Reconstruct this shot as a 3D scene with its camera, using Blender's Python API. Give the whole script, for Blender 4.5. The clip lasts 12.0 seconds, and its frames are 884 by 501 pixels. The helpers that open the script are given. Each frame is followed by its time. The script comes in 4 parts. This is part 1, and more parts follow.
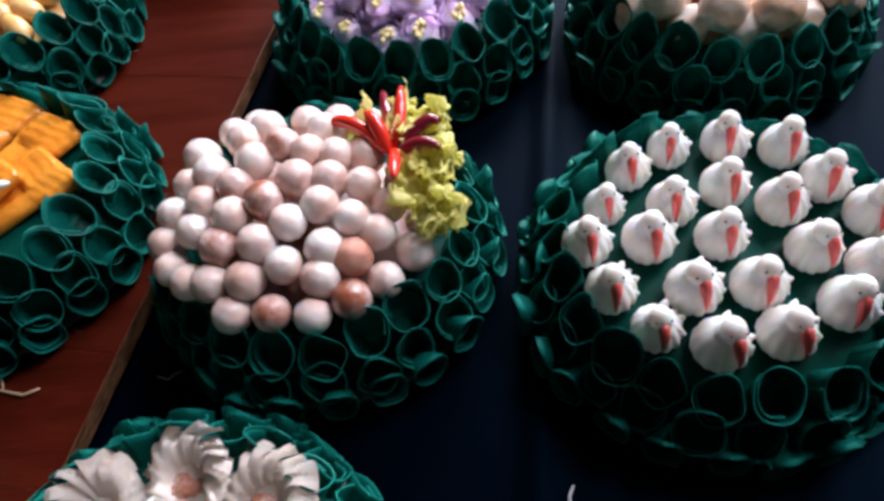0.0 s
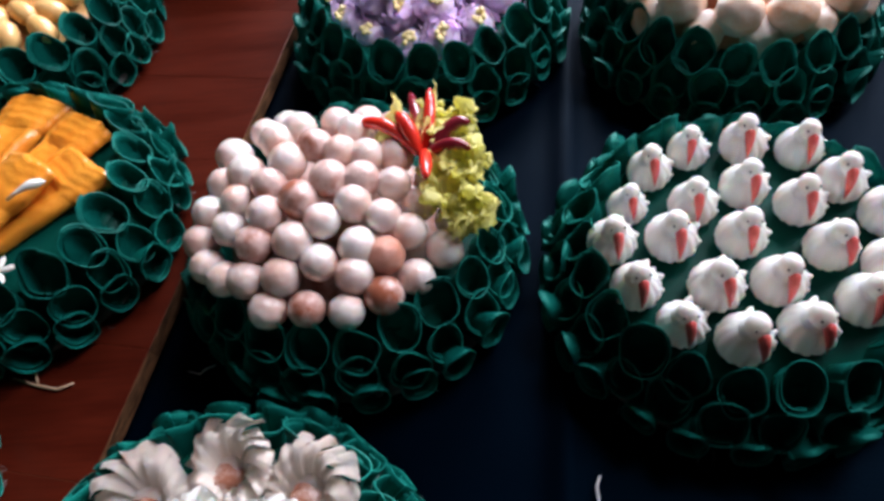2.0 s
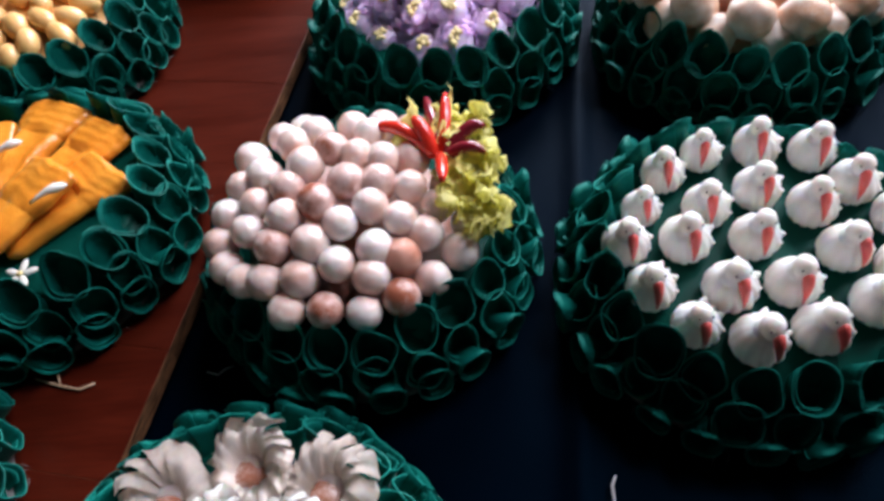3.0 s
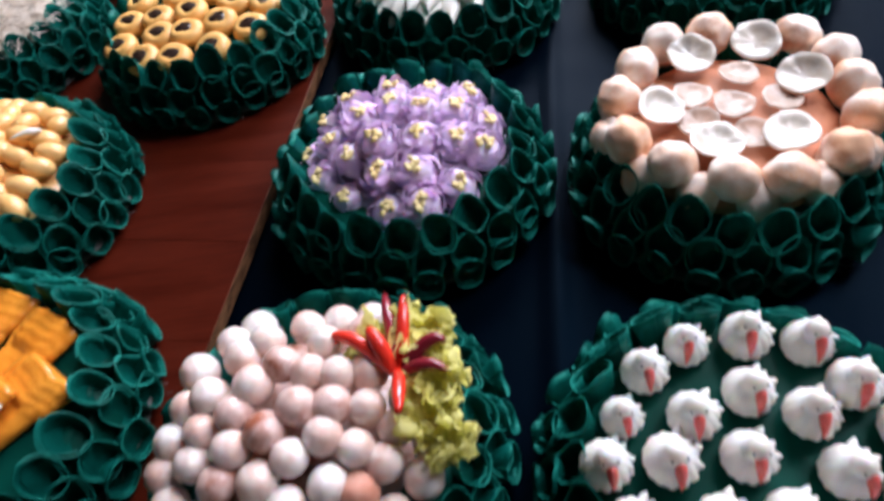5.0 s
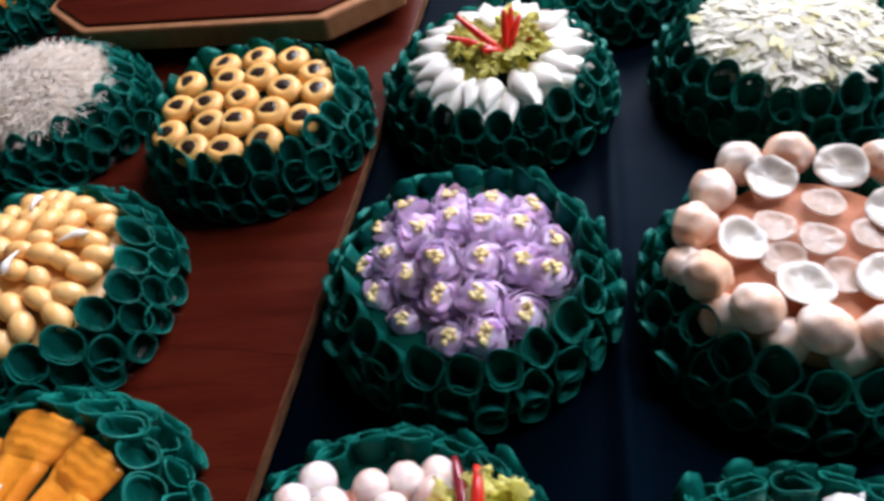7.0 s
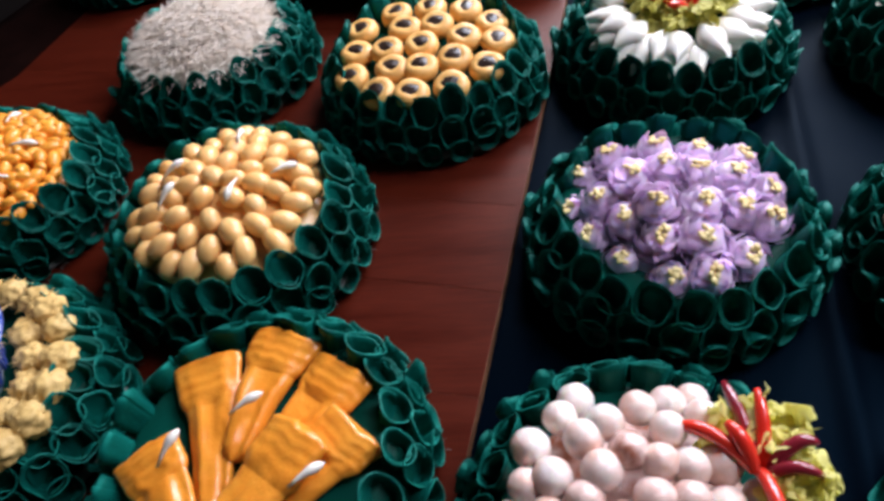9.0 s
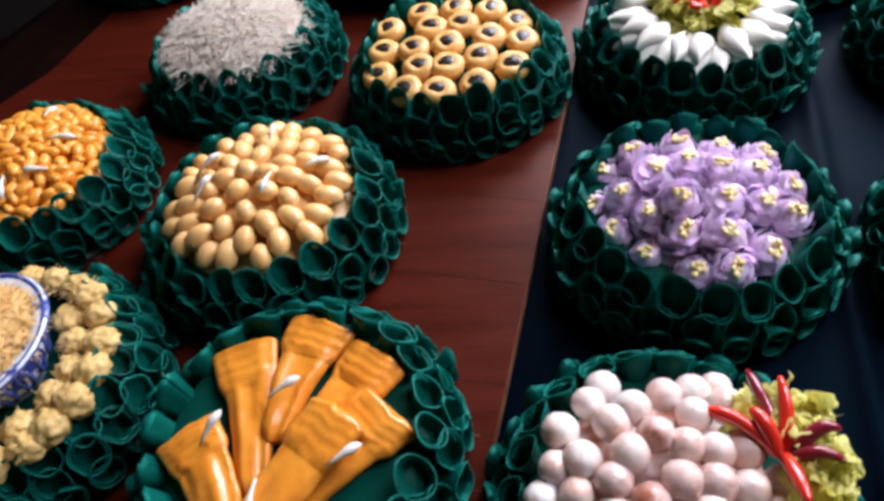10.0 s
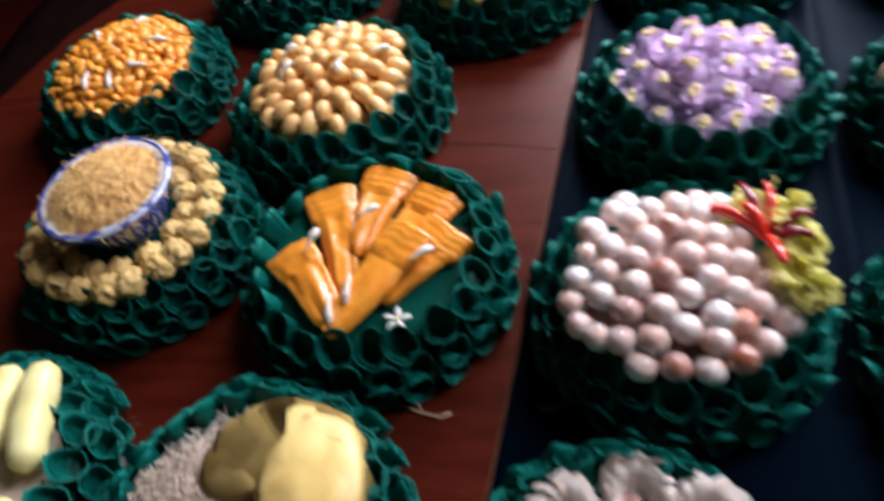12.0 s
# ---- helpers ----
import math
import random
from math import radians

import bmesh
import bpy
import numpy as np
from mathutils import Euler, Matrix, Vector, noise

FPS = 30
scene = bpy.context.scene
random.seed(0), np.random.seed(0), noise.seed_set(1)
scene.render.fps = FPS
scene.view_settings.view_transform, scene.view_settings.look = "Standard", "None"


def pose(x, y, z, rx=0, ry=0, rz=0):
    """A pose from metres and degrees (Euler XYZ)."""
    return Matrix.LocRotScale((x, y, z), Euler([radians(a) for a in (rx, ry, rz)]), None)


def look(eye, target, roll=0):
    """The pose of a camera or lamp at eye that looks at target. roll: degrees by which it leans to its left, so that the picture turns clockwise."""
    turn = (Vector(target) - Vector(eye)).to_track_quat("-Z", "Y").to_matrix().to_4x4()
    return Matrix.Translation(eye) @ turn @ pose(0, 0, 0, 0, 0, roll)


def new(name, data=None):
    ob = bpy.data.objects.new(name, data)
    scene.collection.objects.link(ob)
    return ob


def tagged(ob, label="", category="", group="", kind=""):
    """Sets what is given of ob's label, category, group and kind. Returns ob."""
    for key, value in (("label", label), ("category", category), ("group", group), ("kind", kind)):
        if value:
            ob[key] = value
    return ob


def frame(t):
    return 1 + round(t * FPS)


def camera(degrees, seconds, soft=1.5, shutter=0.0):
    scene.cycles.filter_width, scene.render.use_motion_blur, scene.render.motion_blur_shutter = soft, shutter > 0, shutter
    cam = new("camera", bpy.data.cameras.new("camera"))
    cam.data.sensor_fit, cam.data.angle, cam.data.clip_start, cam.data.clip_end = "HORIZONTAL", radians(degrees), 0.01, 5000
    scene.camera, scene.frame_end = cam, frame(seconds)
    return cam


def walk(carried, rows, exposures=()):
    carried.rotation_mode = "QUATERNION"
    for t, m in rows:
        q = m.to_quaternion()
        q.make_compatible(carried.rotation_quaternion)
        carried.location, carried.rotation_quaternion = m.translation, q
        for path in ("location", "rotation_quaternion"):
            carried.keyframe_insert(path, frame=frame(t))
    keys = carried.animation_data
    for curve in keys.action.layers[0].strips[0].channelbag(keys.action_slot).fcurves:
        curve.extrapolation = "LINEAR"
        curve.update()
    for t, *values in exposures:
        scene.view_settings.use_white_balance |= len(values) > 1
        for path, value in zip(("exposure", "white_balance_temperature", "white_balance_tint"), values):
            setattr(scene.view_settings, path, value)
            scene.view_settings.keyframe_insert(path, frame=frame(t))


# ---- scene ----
cam = camera(67.0, 12.0, 3.1, 1.0)
PATH = [
    (0, (0.079, 0.118, 0.383), (-0.093, 1.263, -1.247), -12.0),
    (0.5, (0.074, 0.116, 0.382), (-0.098, 1.257, -1.252), -11.9),
    (1, (0.066, 0.113, 0.398), (-0.1, 1.268, -1.226), -11.5),
    (1.5, (0.063, 0.111, 0.393), (-0.098, 1.258, -1.237), -11.3),
    (2, (0.057, 0.111, 0.395), (-0.093, 1.254, -1.239), -11.0),
    (2.5, (0.049, 0.108, 0.397), (-0.111, 1.246, -1.24), -11.5),
    (2.7, (0.047, 0.107, 0.396), (-0.114, 1.25, -1.236), -11.4),
    (4.3, (0.095, 0.164, 0.434), (-0.132, 1.367, -1.148), -15.8),
    (4.5, (0.091, 0.187, 0.431), (-0.109, 1.411, -1.137), -14.8),
    (5, (0.092, 0.22, 0.433), (-0.099, 1.444, -1.137), -14.6),
    (5.5, (0.097, 0.27, 0.429), (-0.11, 1.508, -1.128), -14.6),
    (6, (0.093, 0.298, 0.433), (-0.116, 1.542, -1.119), -14.5),
    (6.5, (0.088, 0.307, 0.45), (-0.123, 1.569, -1.087), -13.9),
    (7, (0.062, 0.304, 0.47), (-0.165, 1.573, -1.059), -14.0),
    (7.5, (0.031, 0.3, 0.47), (-0.22, 1.592, -1.036), -14.0),
    (7.7, (0.006, 0.295, 0.479), (-0.267, 1.569, -1.039), -14.5),
    (9.3, (-0.106, 0.262, 0.482), (-0.4, 1.488, -1.071), -13.8),
    (9.5, (-0.109, 0.26, 0.486), (-0.41, 1.484, -1.067), -13.9),
    (10, (-0.113, 0.249, 0.493), (-0.426, 1.477, -1.054), -14.1),
    (10.5, (-0.129, 0.231, 0.495), (-0.458, 1.458, -1.05), -14.3),
    (11, (-0.149, 0.201, 0.501), (-0.507, 1.406, -1.054), -15.3),
    (11.5, (-0.159, 0.153, 0.515), (-0.549, 1.322, -1.06), -17.0),
    (11.7, (-0.156, 0.125, 0.513), (-0.557, 1.301, -1.054), -17.4),
    (12, (-0.136, 0.089, 0.522), (-0.489, 1.252, -1.067), -16.5),
]
EXPOSURES = [(0.0, -0.05), (2.7, -0.05), (4.5, -0.22), (6.5, -0.45), (7.7, -0.42), (9.5, -0.24), (11.0, -0.18), (12.0, -0.07)]
walk(cam, [(t, look(eye, target, roll)) for t, eye, target, roll in PATH], EXPOSURES)
EAST_WATTS = 46.0
TOP_FILL_WATTS = 52.0
NORTH_WATTS = 99.0

# ---- world and light ----
world = bpy.data.worlds.new("sky")
scene.world = world
world.use_nodes = True
wt = world.node_tree
sky = wt.nodes.new("ShaderNodeTexSky")
sky.sky_type, sky.sun_disc = "NISHITA", False
sky.sun_elevation, sky.sun_rotation = radians(40), radians(70)
wt.links.new(sky.outputs[0], wt.nodes["Background"].inputs[0])
wt.nodes["Background"].inputs[1].default_value = 0.1


def unseen_light(name, x, y, z, w, h, watts, target, colour):
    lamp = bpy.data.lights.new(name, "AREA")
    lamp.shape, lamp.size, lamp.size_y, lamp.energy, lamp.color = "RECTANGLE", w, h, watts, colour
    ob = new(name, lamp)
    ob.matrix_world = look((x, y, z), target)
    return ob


# Light from the right is inferred; the window itself is unseen and added.
unseen_light("unseen_light", 1.36, 1.10, 1.25, 1.1, 0.9, EAST_WATTS, (-0.3, 0.55, 0.0), (0.815, 0.838, 1.0))
# Added overhead fill without a fixture, to brighten the food's upper and near faces.
unseen_light("added_top_fill", 1.00, 1.30, 2.27, 0.7, 0.7, TOP_FILL_WATTS, (0.30, 0.60, 0.0), (0.89, 0.866, 1.0))
# Unseen lamp added beyond the table, set close for stronger falloff towards the camera.
unseen_light("unseen_north_light", 0.62, 2.36, 1.20, 1.3, 0.9, NORTH_WATTS, (0.1, 0.6, 0.0), (0.834, 0.857, 1.0))


# ---- materials ----
def material(name, colours, rough=0.5, scale=40.0, fine=400.0, bump=0.1, spread=0.0, metal=0.0, coat=0.0, sheen=0.0, sheen_tint=(1, 1, 1), sub=0.0, spec=0.5, spec_tint=(1, 1, 1), stretch=(1, 1, 1), fade=0.5, rough_var=0.1, lo=0.45, hi=0.95):
    """Two colours mixed by coarse and fine noise in object space; spread varies the piece as a whole."""
    m = bpy.data.materials.new(name)
    m.use_nodes = True
    t = m.node_tree
    n, ln = t.nodes, t.links.new
    b = n["Principled BSDF"]
    co, mp = n.new("ShaderNodeTexCoord"), n.new("ShaderNodeMapping")
    mp.inputs["Scale"].default_value = stretch
    info = n.new("ShaderNodeObjectInfo")
    off = n.new("ShaderNodeVectorMath")
    off.operation = "MULTIPLY_ADD"
    ln(info.outputs["Random"], off.inputs[0])
    off.inputs[1].default_value = (7.3, 3.1, 5.7)
    ln(co.outputs["Object"], off.inputs[2])
    ln(off.outputs[0], mp.inputs[0])
    a, f = n.new("ShaderNodeTexNoise"), n.new("ShaderNodeTexNoise")
    for tex, s, d in ((a, scale, 3), (f, fine, 4)):
        tex.inputs["Scale"].default_value, tex.inputs["Detail"].default_value = s, d
        ln(mp.outputs[0], tex.inputs["Vector"])
    mixv = n.new("ShaderNodeMath")
    mixv.operation = "MULTIPLY_ADD"
    ln(f.outputs[0], mixv.inputs[0])
    mixv.inputs[1].default_value = fade
    ln(a.outputs[0], mixv.inputs[2])
    ramp = n.new("ShaderNodeValToRGB")
    ramp.color_ramp.elements[0].position, ramp.color_ramp.elements[1].position = lo, hi
    ramp.color_ramp.elements[0].color, ramp.color_ramp.elements[1].color = (*colours[0], 1), (*colours[1], 1)
    ln(mixv.outputs[0], ramp.inputs[0])
    hsv = n.new("ShaderNodeHueSaturation")
    vary = n.new("ShaderNodeMapRange")
    vary.inputs[3].default_value, vary.inputs[4].default_value = 1 - spread, 1 + spread
    ln(info.outputs["Random"], vary.inputs[0])
    ln(vary.outputs[0], hsv.inputs["Value"])
    ln(ramp.outputs[0], hsv.inputs["Color"])
    ln(hsv.outputs[0], b.inputs["Base Color"])
    rr = n.new("ShaderNodeMapRange")
    rr.inputs[3].default_value, rr.inputs[4].default_value = max(0.03, rough - rough_var), min(1, rough + rough_var)
    ln(a.outputs[0], rr.inputs[0])
    ln(rr.outputs[0], b.inputs["Roughness"])
    bp = n.new("ShaderNodeBump")
    bp.inputs["Strength"].default_value, bp.inputs["Distance"].default_value = bump, 0.001
    ln(f.outputs[0], bp.inputs["Height"])
    ln(bp.outputs[0], b.inputs["Normal"])
    ln(bp.outputs[0], b.inputs["Coat Normal"])
    b.inputs["Metallic"].default_value, b.inputs["Coat Weight"].default_value = metal, coat
    b.inputs["Coat Roughness"].default_value = 0.07
    b.inputs["Specular IOR Level"].default_value, b.inputs["Specular Tint"].default_value = spec, (*spec_tint, 1)
    b.inputs["Sheen Weight"].default_value, b.inputs["Sheen Tint"].default_value, b.inputs["Sheen Roughness"].default_value = sheen, (*sheen_tint, 1), 0.35
    b.inputs["Subsurface Weight"].default_value, b.inputs["Subsurface Scale"].default_value = sub, 0.004
    b.inputs["Subsurface Radius"].default_value = (1.0, 0.6, 0.4)
    return m


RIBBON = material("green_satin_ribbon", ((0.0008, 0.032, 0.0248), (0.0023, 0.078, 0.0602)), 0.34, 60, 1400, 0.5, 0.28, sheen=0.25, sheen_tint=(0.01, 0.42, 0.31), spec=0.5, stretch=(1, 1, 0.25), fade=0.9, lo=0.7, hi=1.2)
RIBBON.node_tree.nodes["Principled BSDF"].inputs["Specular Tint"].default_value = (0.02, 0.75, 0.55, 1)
# Lighter green on the thin ribbon edges stands in for light they catch.
LIT_EDGE = material("green_ribbon_lit_edge", ((0.006, 0.140, 0.107), (0.015, 0.235, 0.178)), 0.45, 60, 900, 0.2, 0.3, spec=0.1)
LINING = material("dark_green_lining", ((0.0009, 0.040, 0.028), (0.0021, 0.060, 0.042)), 0.38, 20, 700, 0.15, spec=0.05)
JUTE = material("grey_jute", ((0.06, 0.058, 0.054), (0.20, 0.19, 0.18)), 0.9, 60, 600, 0.6, spec=0.1)
WOOD = material("red_brown_varnished_wood", ((0.032, 0.0033, 0.0014), (0.068, 0.0080, 0.0030)), 0.38, 9, 60, 0.06, spec=0.27, spec_tint=(1.0, 0.55, 0.42), stretch=(0.7, 6, 1), fade=0.6)
WOOD_EDGE = material("raw_wood_edge", ((0.32, 0.130, 0.055), (0.44, 0.195, 0.090)), 0.6, 14, 120, 0.2, spec=0.2, stretch=(6, 0.8, 3))
BOARD_EDGE = material("worn_board_edge", ((0.050, 0.020, 0.008), (0.200, 0.092, 0.042)), 0.7, 60, 260, 0.6, spec=0.15, stretch=(3, 1.0, 6), lo=0.6, hi=0.9)
# Near-black colour puts the shade at the board's far corner into the rim.
RIM_SHADE = material("black_shade_rim", ((0.0035, 0.0012, 0.0010), (0.0075, 0.0022, 0.0016)), 0.6, 30, 260, 0.1, spec=0.03)
CLOTH = material("navy_cloth", ((0.00002, 0.0003, 0.0011), (0.00005, 0.0007, 0.0026)), 0.50, 12, 900, 0.25, spec=0.035, spec_tint=(0.01, 0.40, 1.0), sheen=0.08, sheen_tint=(0.01, 0.42, 1.0))
CLOTH.node_tree.nodes["Principled BSDF"].inputs["Specular Tint"].default_value = (0.06, 0.50, 1.0, 1)
PINK = material("pink_sugared_dough", ((0.96, 0.86, 0.81), (0.81, 0.48, 0.37)), 0.28, 38, 1300, 0.5, 0.05, coat=1.0, sub=0.4, fade=0.55, lo=0.66, hi=1.08)
ROSE = material("browned_pink_dough", ((0.82, 0.58, 0.51), (0.42, 0.13, 0.07)), 0.20, 45, 750, 0.5, 0.06, coat=0.7, sub=0.2, fade=0.15, lo=0.50, hi=0.70)
ORANGE_BALL = material("orange_dough", ((0.74, 0.40, 0.30), (0.62, 0.16, 0.06)), 0.27, 40, 1300, 0.8, coat=0.5, sub=0.15, fade=0.2)
WHITE_SWEET = material("white_piped_sugar", ((0.95, 0.93, 0.89), (0.90, 0.87, 0.81)), 0.46, 60, 500, 0.12, 0.03, sub=0.6, spec=0.3)
BEAK = material("coral_pink_icing", ((0.82, 0.15, 0.12), (0.72, 0.10, 0.09)), 0.3, 80, 600, 0.1, sub=0.1)
BLACK = material("black_dot", ((0.03, 0.03, 0.03), (0.05, 0.05, 0.05)), 0.4)
LILAC = material("lilac_piped_icing", ((0.95, 0.81, 0.96), (0.86, 0.65, 0.90)), 0.42, 110, 700, 0.3, 0.06, sub=0.4, spec=0.35, lo=0.5, hi=0.9)
YOLK = material("yellow_icing", ((0.90, 0.76, 0.38), (0.82, 0.61, 0.24)), 0.45, 90, 500, 0.3)
PEACH = material("peach_shell_dough", ((0.90, 0.79, 0.70), (0.80, 0.46, 0.28)), 0.42, 26, 500, 0.2, 0.05, sub=0.15, spec=0.35, fade=0.2, lo=0.50, hi=0.70)
CUP_WHITE = material("white_cup_inside", ((0.60, 0.565, 0.51), (0.55, 0.46, 0.36)), 0.32, 60, 400, 0.15, coat=0.2, sub=0.15, lo=0.55, hi=0.95)
SAUCER = material("glassy_pale_saucer", ((0.70, 0.60, 0.51), (0.60, 0.45, 0.34)), 0.3, 60, 400, 0.1, coat=0.2)
CLAY = material("terracotta", ((0.54, 0.22, 0.11), (0.44, 0.155, 0.075)), 0.6, 30, 300, 0.25, spec=0.25)
BUN = material("baked_yellow_dough", ((0.86, 0.50, 0.16), (0.77, 0.39, 0.10)), 0.45, 50, 500, 0.2, 0.08, coat=0.08)
COCOA = material("dark_filling", ((0.020, 0.011, 0.008), (0.035, 0.018, 0.012)), 0.3, 100, 600, 0.3)
PETAL_WHITE = material("white_jelly_petal", ((0.82, 0.79, 0.72), (0.74, 0.70, 0.62)), 0.3, 50, 400, 0.1, 0.05, sub=0.2)
LETTUCE = material("yellow_green_lettuce", ((0.97, 0.92, 0.44), (0.90, 0.83, 0.28)), 0.45, 60, 500, 0.2, 0.06, spec=0.3)
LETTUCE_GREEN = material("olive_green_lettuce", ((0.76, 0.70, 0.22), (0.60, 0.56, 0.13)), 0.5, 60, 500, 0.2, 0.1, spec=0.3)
CHILLI = material("red_chilli", ((0.85, 0.045, 0.020), (0.68, 0.025, 0.015)), 0.22, 40, 300, 0.05, coat=0.4, sub=0.15)
CHILLI_DARK = material("maroon_chilli", ((0.30, 0.018, 0.030), (0.20, 0.014, 0.026)), 0.22, 40, 300, 0.05, coat=0.4)
FLAKE = material("white_flakes", ((0.88, 0.86, 0.80), (0.82, 0.79, 0.66)), 0.5, 90, 500, 0.1, 0.05, spec=0.3)
FLAKE_YELLOW = material("pale_yellow_flakes", ((0.86, 0.82, 0.56), (0.80, 0.74, 0.44)), 0.5, 90, 500, 0.1)
COCONUT = material("shredded_coconut", ((0.90, 0.80, 0.70), (0.93, 0.87, 0.80)), 0.55, 80, 500, 0.1, spec=0.3)
BEAN = material("golden_bean_paste", ((0.90, 0.57, 0.24), (0.82, 0.45, 0.14)), 0.34, 45, 500, 0.1, 0.05, coat=0.2, sub=0.2)
SEED = material("orange_syrup_seed", ((0.92, 0.42, 0.06), (0.82, 0.29, 0.025)), 0.34, 60, 400, 0.15, 0.12, coat=0.12, sub=0.08)
ORANGE = material("orange_pastry", ((0.84, 0.33, 0.038), (0.74, 0.235, 0.018)), 0.30, 40, 500, 0.3, 0.06, coat=0.5, sub=0.15, spec=0.35)
TAN = material("tan_dough", ((0.80, 0.56, 0.22), (0.60, 0.38, 0.12)), 0.5, 60, 500, 0.5, 0.12, spec=0.3)
GOLD_SHRED = material("golden_shreds", ((0.94, 0.66, 0.30), (0.88, 0.56, 0.20)), 0.5, 90, 500, 0.1, spec=0.3)
PORCELAIN = material("painted_porcelain", ((0.03, 0.06, 0.32), (0.80, 0.84, 0.92)), 0.12, 46, 150, 0.02, coat=0.6, fade=0.25, lo=0.54, hi=0.64)
COBALT = material("cobalt_glaze", ((0.020, 0.045, 0.22), (0.06, 0.10, 0.36)), 0.14, 40, 200, 0.02, coat=0.6)
MILKY = material("milky_jelly", ((0.97, 0.91, 0.86), (0.91, 0.80, 0.73)), 0.48, 60, 400, 0.1, 0.06, sub=0.5, spec=0.25, lo=0.5, hi=0.9)
BLUSH = material("blush_centre", ((0.72, 0.50, 0.42), (0.46, 0.18, 0.11)), 0.25, 90, 500, 0.3, coat=0.4, lo=0.55, hi=0.8)
PALE_YELLOW = material("pale_yellow_roll", ((0.80, 0.74, 0.36), (0.72, 0.62, 0.24)), 0.4, 30, 300, 0.1, 0.05, sub=0.1)
FOLD_YELLOW = material("yellow_folded_sheet", ((0.86, 0.67, 0.26), (0.78, 0.55, 0.17)), 0.38, 30, 300, 0.1, 0.06, sub=0.08)
SAND = material("beige_crumbs", ((0.64, 0.52, 0.40), (0.52, 0.40, 0.30)), 0.7, 80, 600, 0.5)
WALL = material("plain_wall", ((0.040, 0.034, 0.030), (0.052, 0.045, 0.040)), 0.8, 3, 90, 0.1)
FLOOR = material("dark_red_floor", ((0.030, 0.0022, 0.0016), (0.055, 0.004, 0.0026)), 0.6, 4, 60, 0.1, spec=0.05)
FIBRE = material("straw_fibre", ((0.42, 0.26, 0.15), (0.55, 0.38, 0.24)), 0.6)
LINT = material("white_lint", ((0.5, 0.5, 0.5), (0.6, 0.6, 0.6)), 0.7)



def let_light_through(m, colour, share):
    """Thin leaves pass part of the light on."""
    t = m.node_tree
    thin, mix, out = t.nodes.new("ShaderNodeBsdfTranslucent"), t.nodes.new("ShaderNodeMixShader"), t.nodes["Material Output"]
    thin.inputs[0].default_value, mix.inputs[0].default_value = (*colour, 1), share
    t.links.new(t.nodes["Principled BSDF"].outputs[0], mix.inputs[1])
    t.links.new(thin.outputs[0], mix.inputs[2])
    t.links.new(mix.outputs[0], out.inputs[0])


def see_through(m, share):
    t = m.node_tree
    clear, mix, out = t.nodes.new("ShaderNodeBsdfTransparent"), t.nodes.new("ShaderNodeMixShader"), t.nodes["Material Output"]
    mix.inputs[0].default_value = share
    t.links.new(t.nodes["Principled BSDF"].outputs[0], mix.inputs[1])
    t.links.new(clear.outputs[0], mix.inputs[2])
    t.links.new(mix.outputs[0], out.inputs[0])


see_through(SAUCER, 0.5)
let_light_through(LETTUCE, (0.95, 0.93, 0.38), 0.55)
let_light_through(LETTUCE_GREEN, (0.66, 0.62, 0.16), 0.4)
let_light_through(WHITE_SWEET, (0.97, 0.94, 0.88), 0.22)
let_light_through(LILAC, (0.95, 0.80, 0.95), 0.18)
let_light_through(FLAKE, (0.96, 0.94, 0.87), 0.5)
let_light_through(FLAKE_YELLOW, (0.94, 0.90, 0.62), 0.5)
let_light_through(COCONUT, (0.97, 0.92, 0.85), 0.45)
let_light_through(MILKY, (0.98, 0.93, 0.87), 0.5)

# ---- mesh helpers ----
def mesh_of(name, bm, mats, smooth=True):
    me = bpy.data.meshes.new(name)
    for f in bm.faces:
        f.smooth = smooth
    bm.to_mesh(me)
    bm.free()
    for m in mats if isinstance(mats, (list, tuple)) else [mats]:
        me.materials.append(m)
    return me


def crisp(me, slot):
    """Flat shading on the faces of one material slot, so that their edges stay sharp."""
    for poly in me.polygons:
        if poly.material_index == slot:
            poly.use_smooth = False
    return me


def part(name, bm, mat, parent, label="", smooth=True):
    """One mesh object under a thing or a part."""
    ob = new(name, bm if isinstance(bm, bpy.types.Mesh) else mesh_of(name, bm, mat, smooth))
    ob.parent = parent
    return tagged(ob, label)


def thing(name, data, label, category, m=None, group="", kind=""):
    ob = new(name, data)
    if m is not None:
        ob.matrix_world = m
    return tagged(ob, label, category, group, kind)


def turn_to(d, spin=0.0):
    """A turn that takes +z to d."""
    return Vector(d).to_track_quat("Z", "Y").to_matrix().to_4x4() @ Matrix.Rotation(spin, 4, "Z")


def lathe(bm, profile, seg=24, fn=None, mat=0):
    """A surface of revolution from (radius, height) rows; fn shifts each vertex."""
    rings = []
    for r, z in profile:
        if r < 1e-6:
            v = [bm.verts.new(fn(0, 0, z, 0) if fn else (0, 0, z))]
        else:
            v = []
            for i in range(seg):
                a = 2 * math.pi * i / seg
                p = (r * math.cos(a), r * math.sin(a), z)
                v.append(bm.verts.new(fn(*p, a) if fn else p))
        rings.append(v)
    for a, b in zip(rings, rings[1:]):
        for i in range(seg):
            j = (i + 1) % seg
            q = [a[i % len(a)], a[j % len(a)], b[j % len(b)], b[i % len(b)]]
            q = [v for k, v in enumerate(q) if v not in q[:k]]
            if len(q) > 2:
                bm.faces.new(q).material_index = mat
    return bm


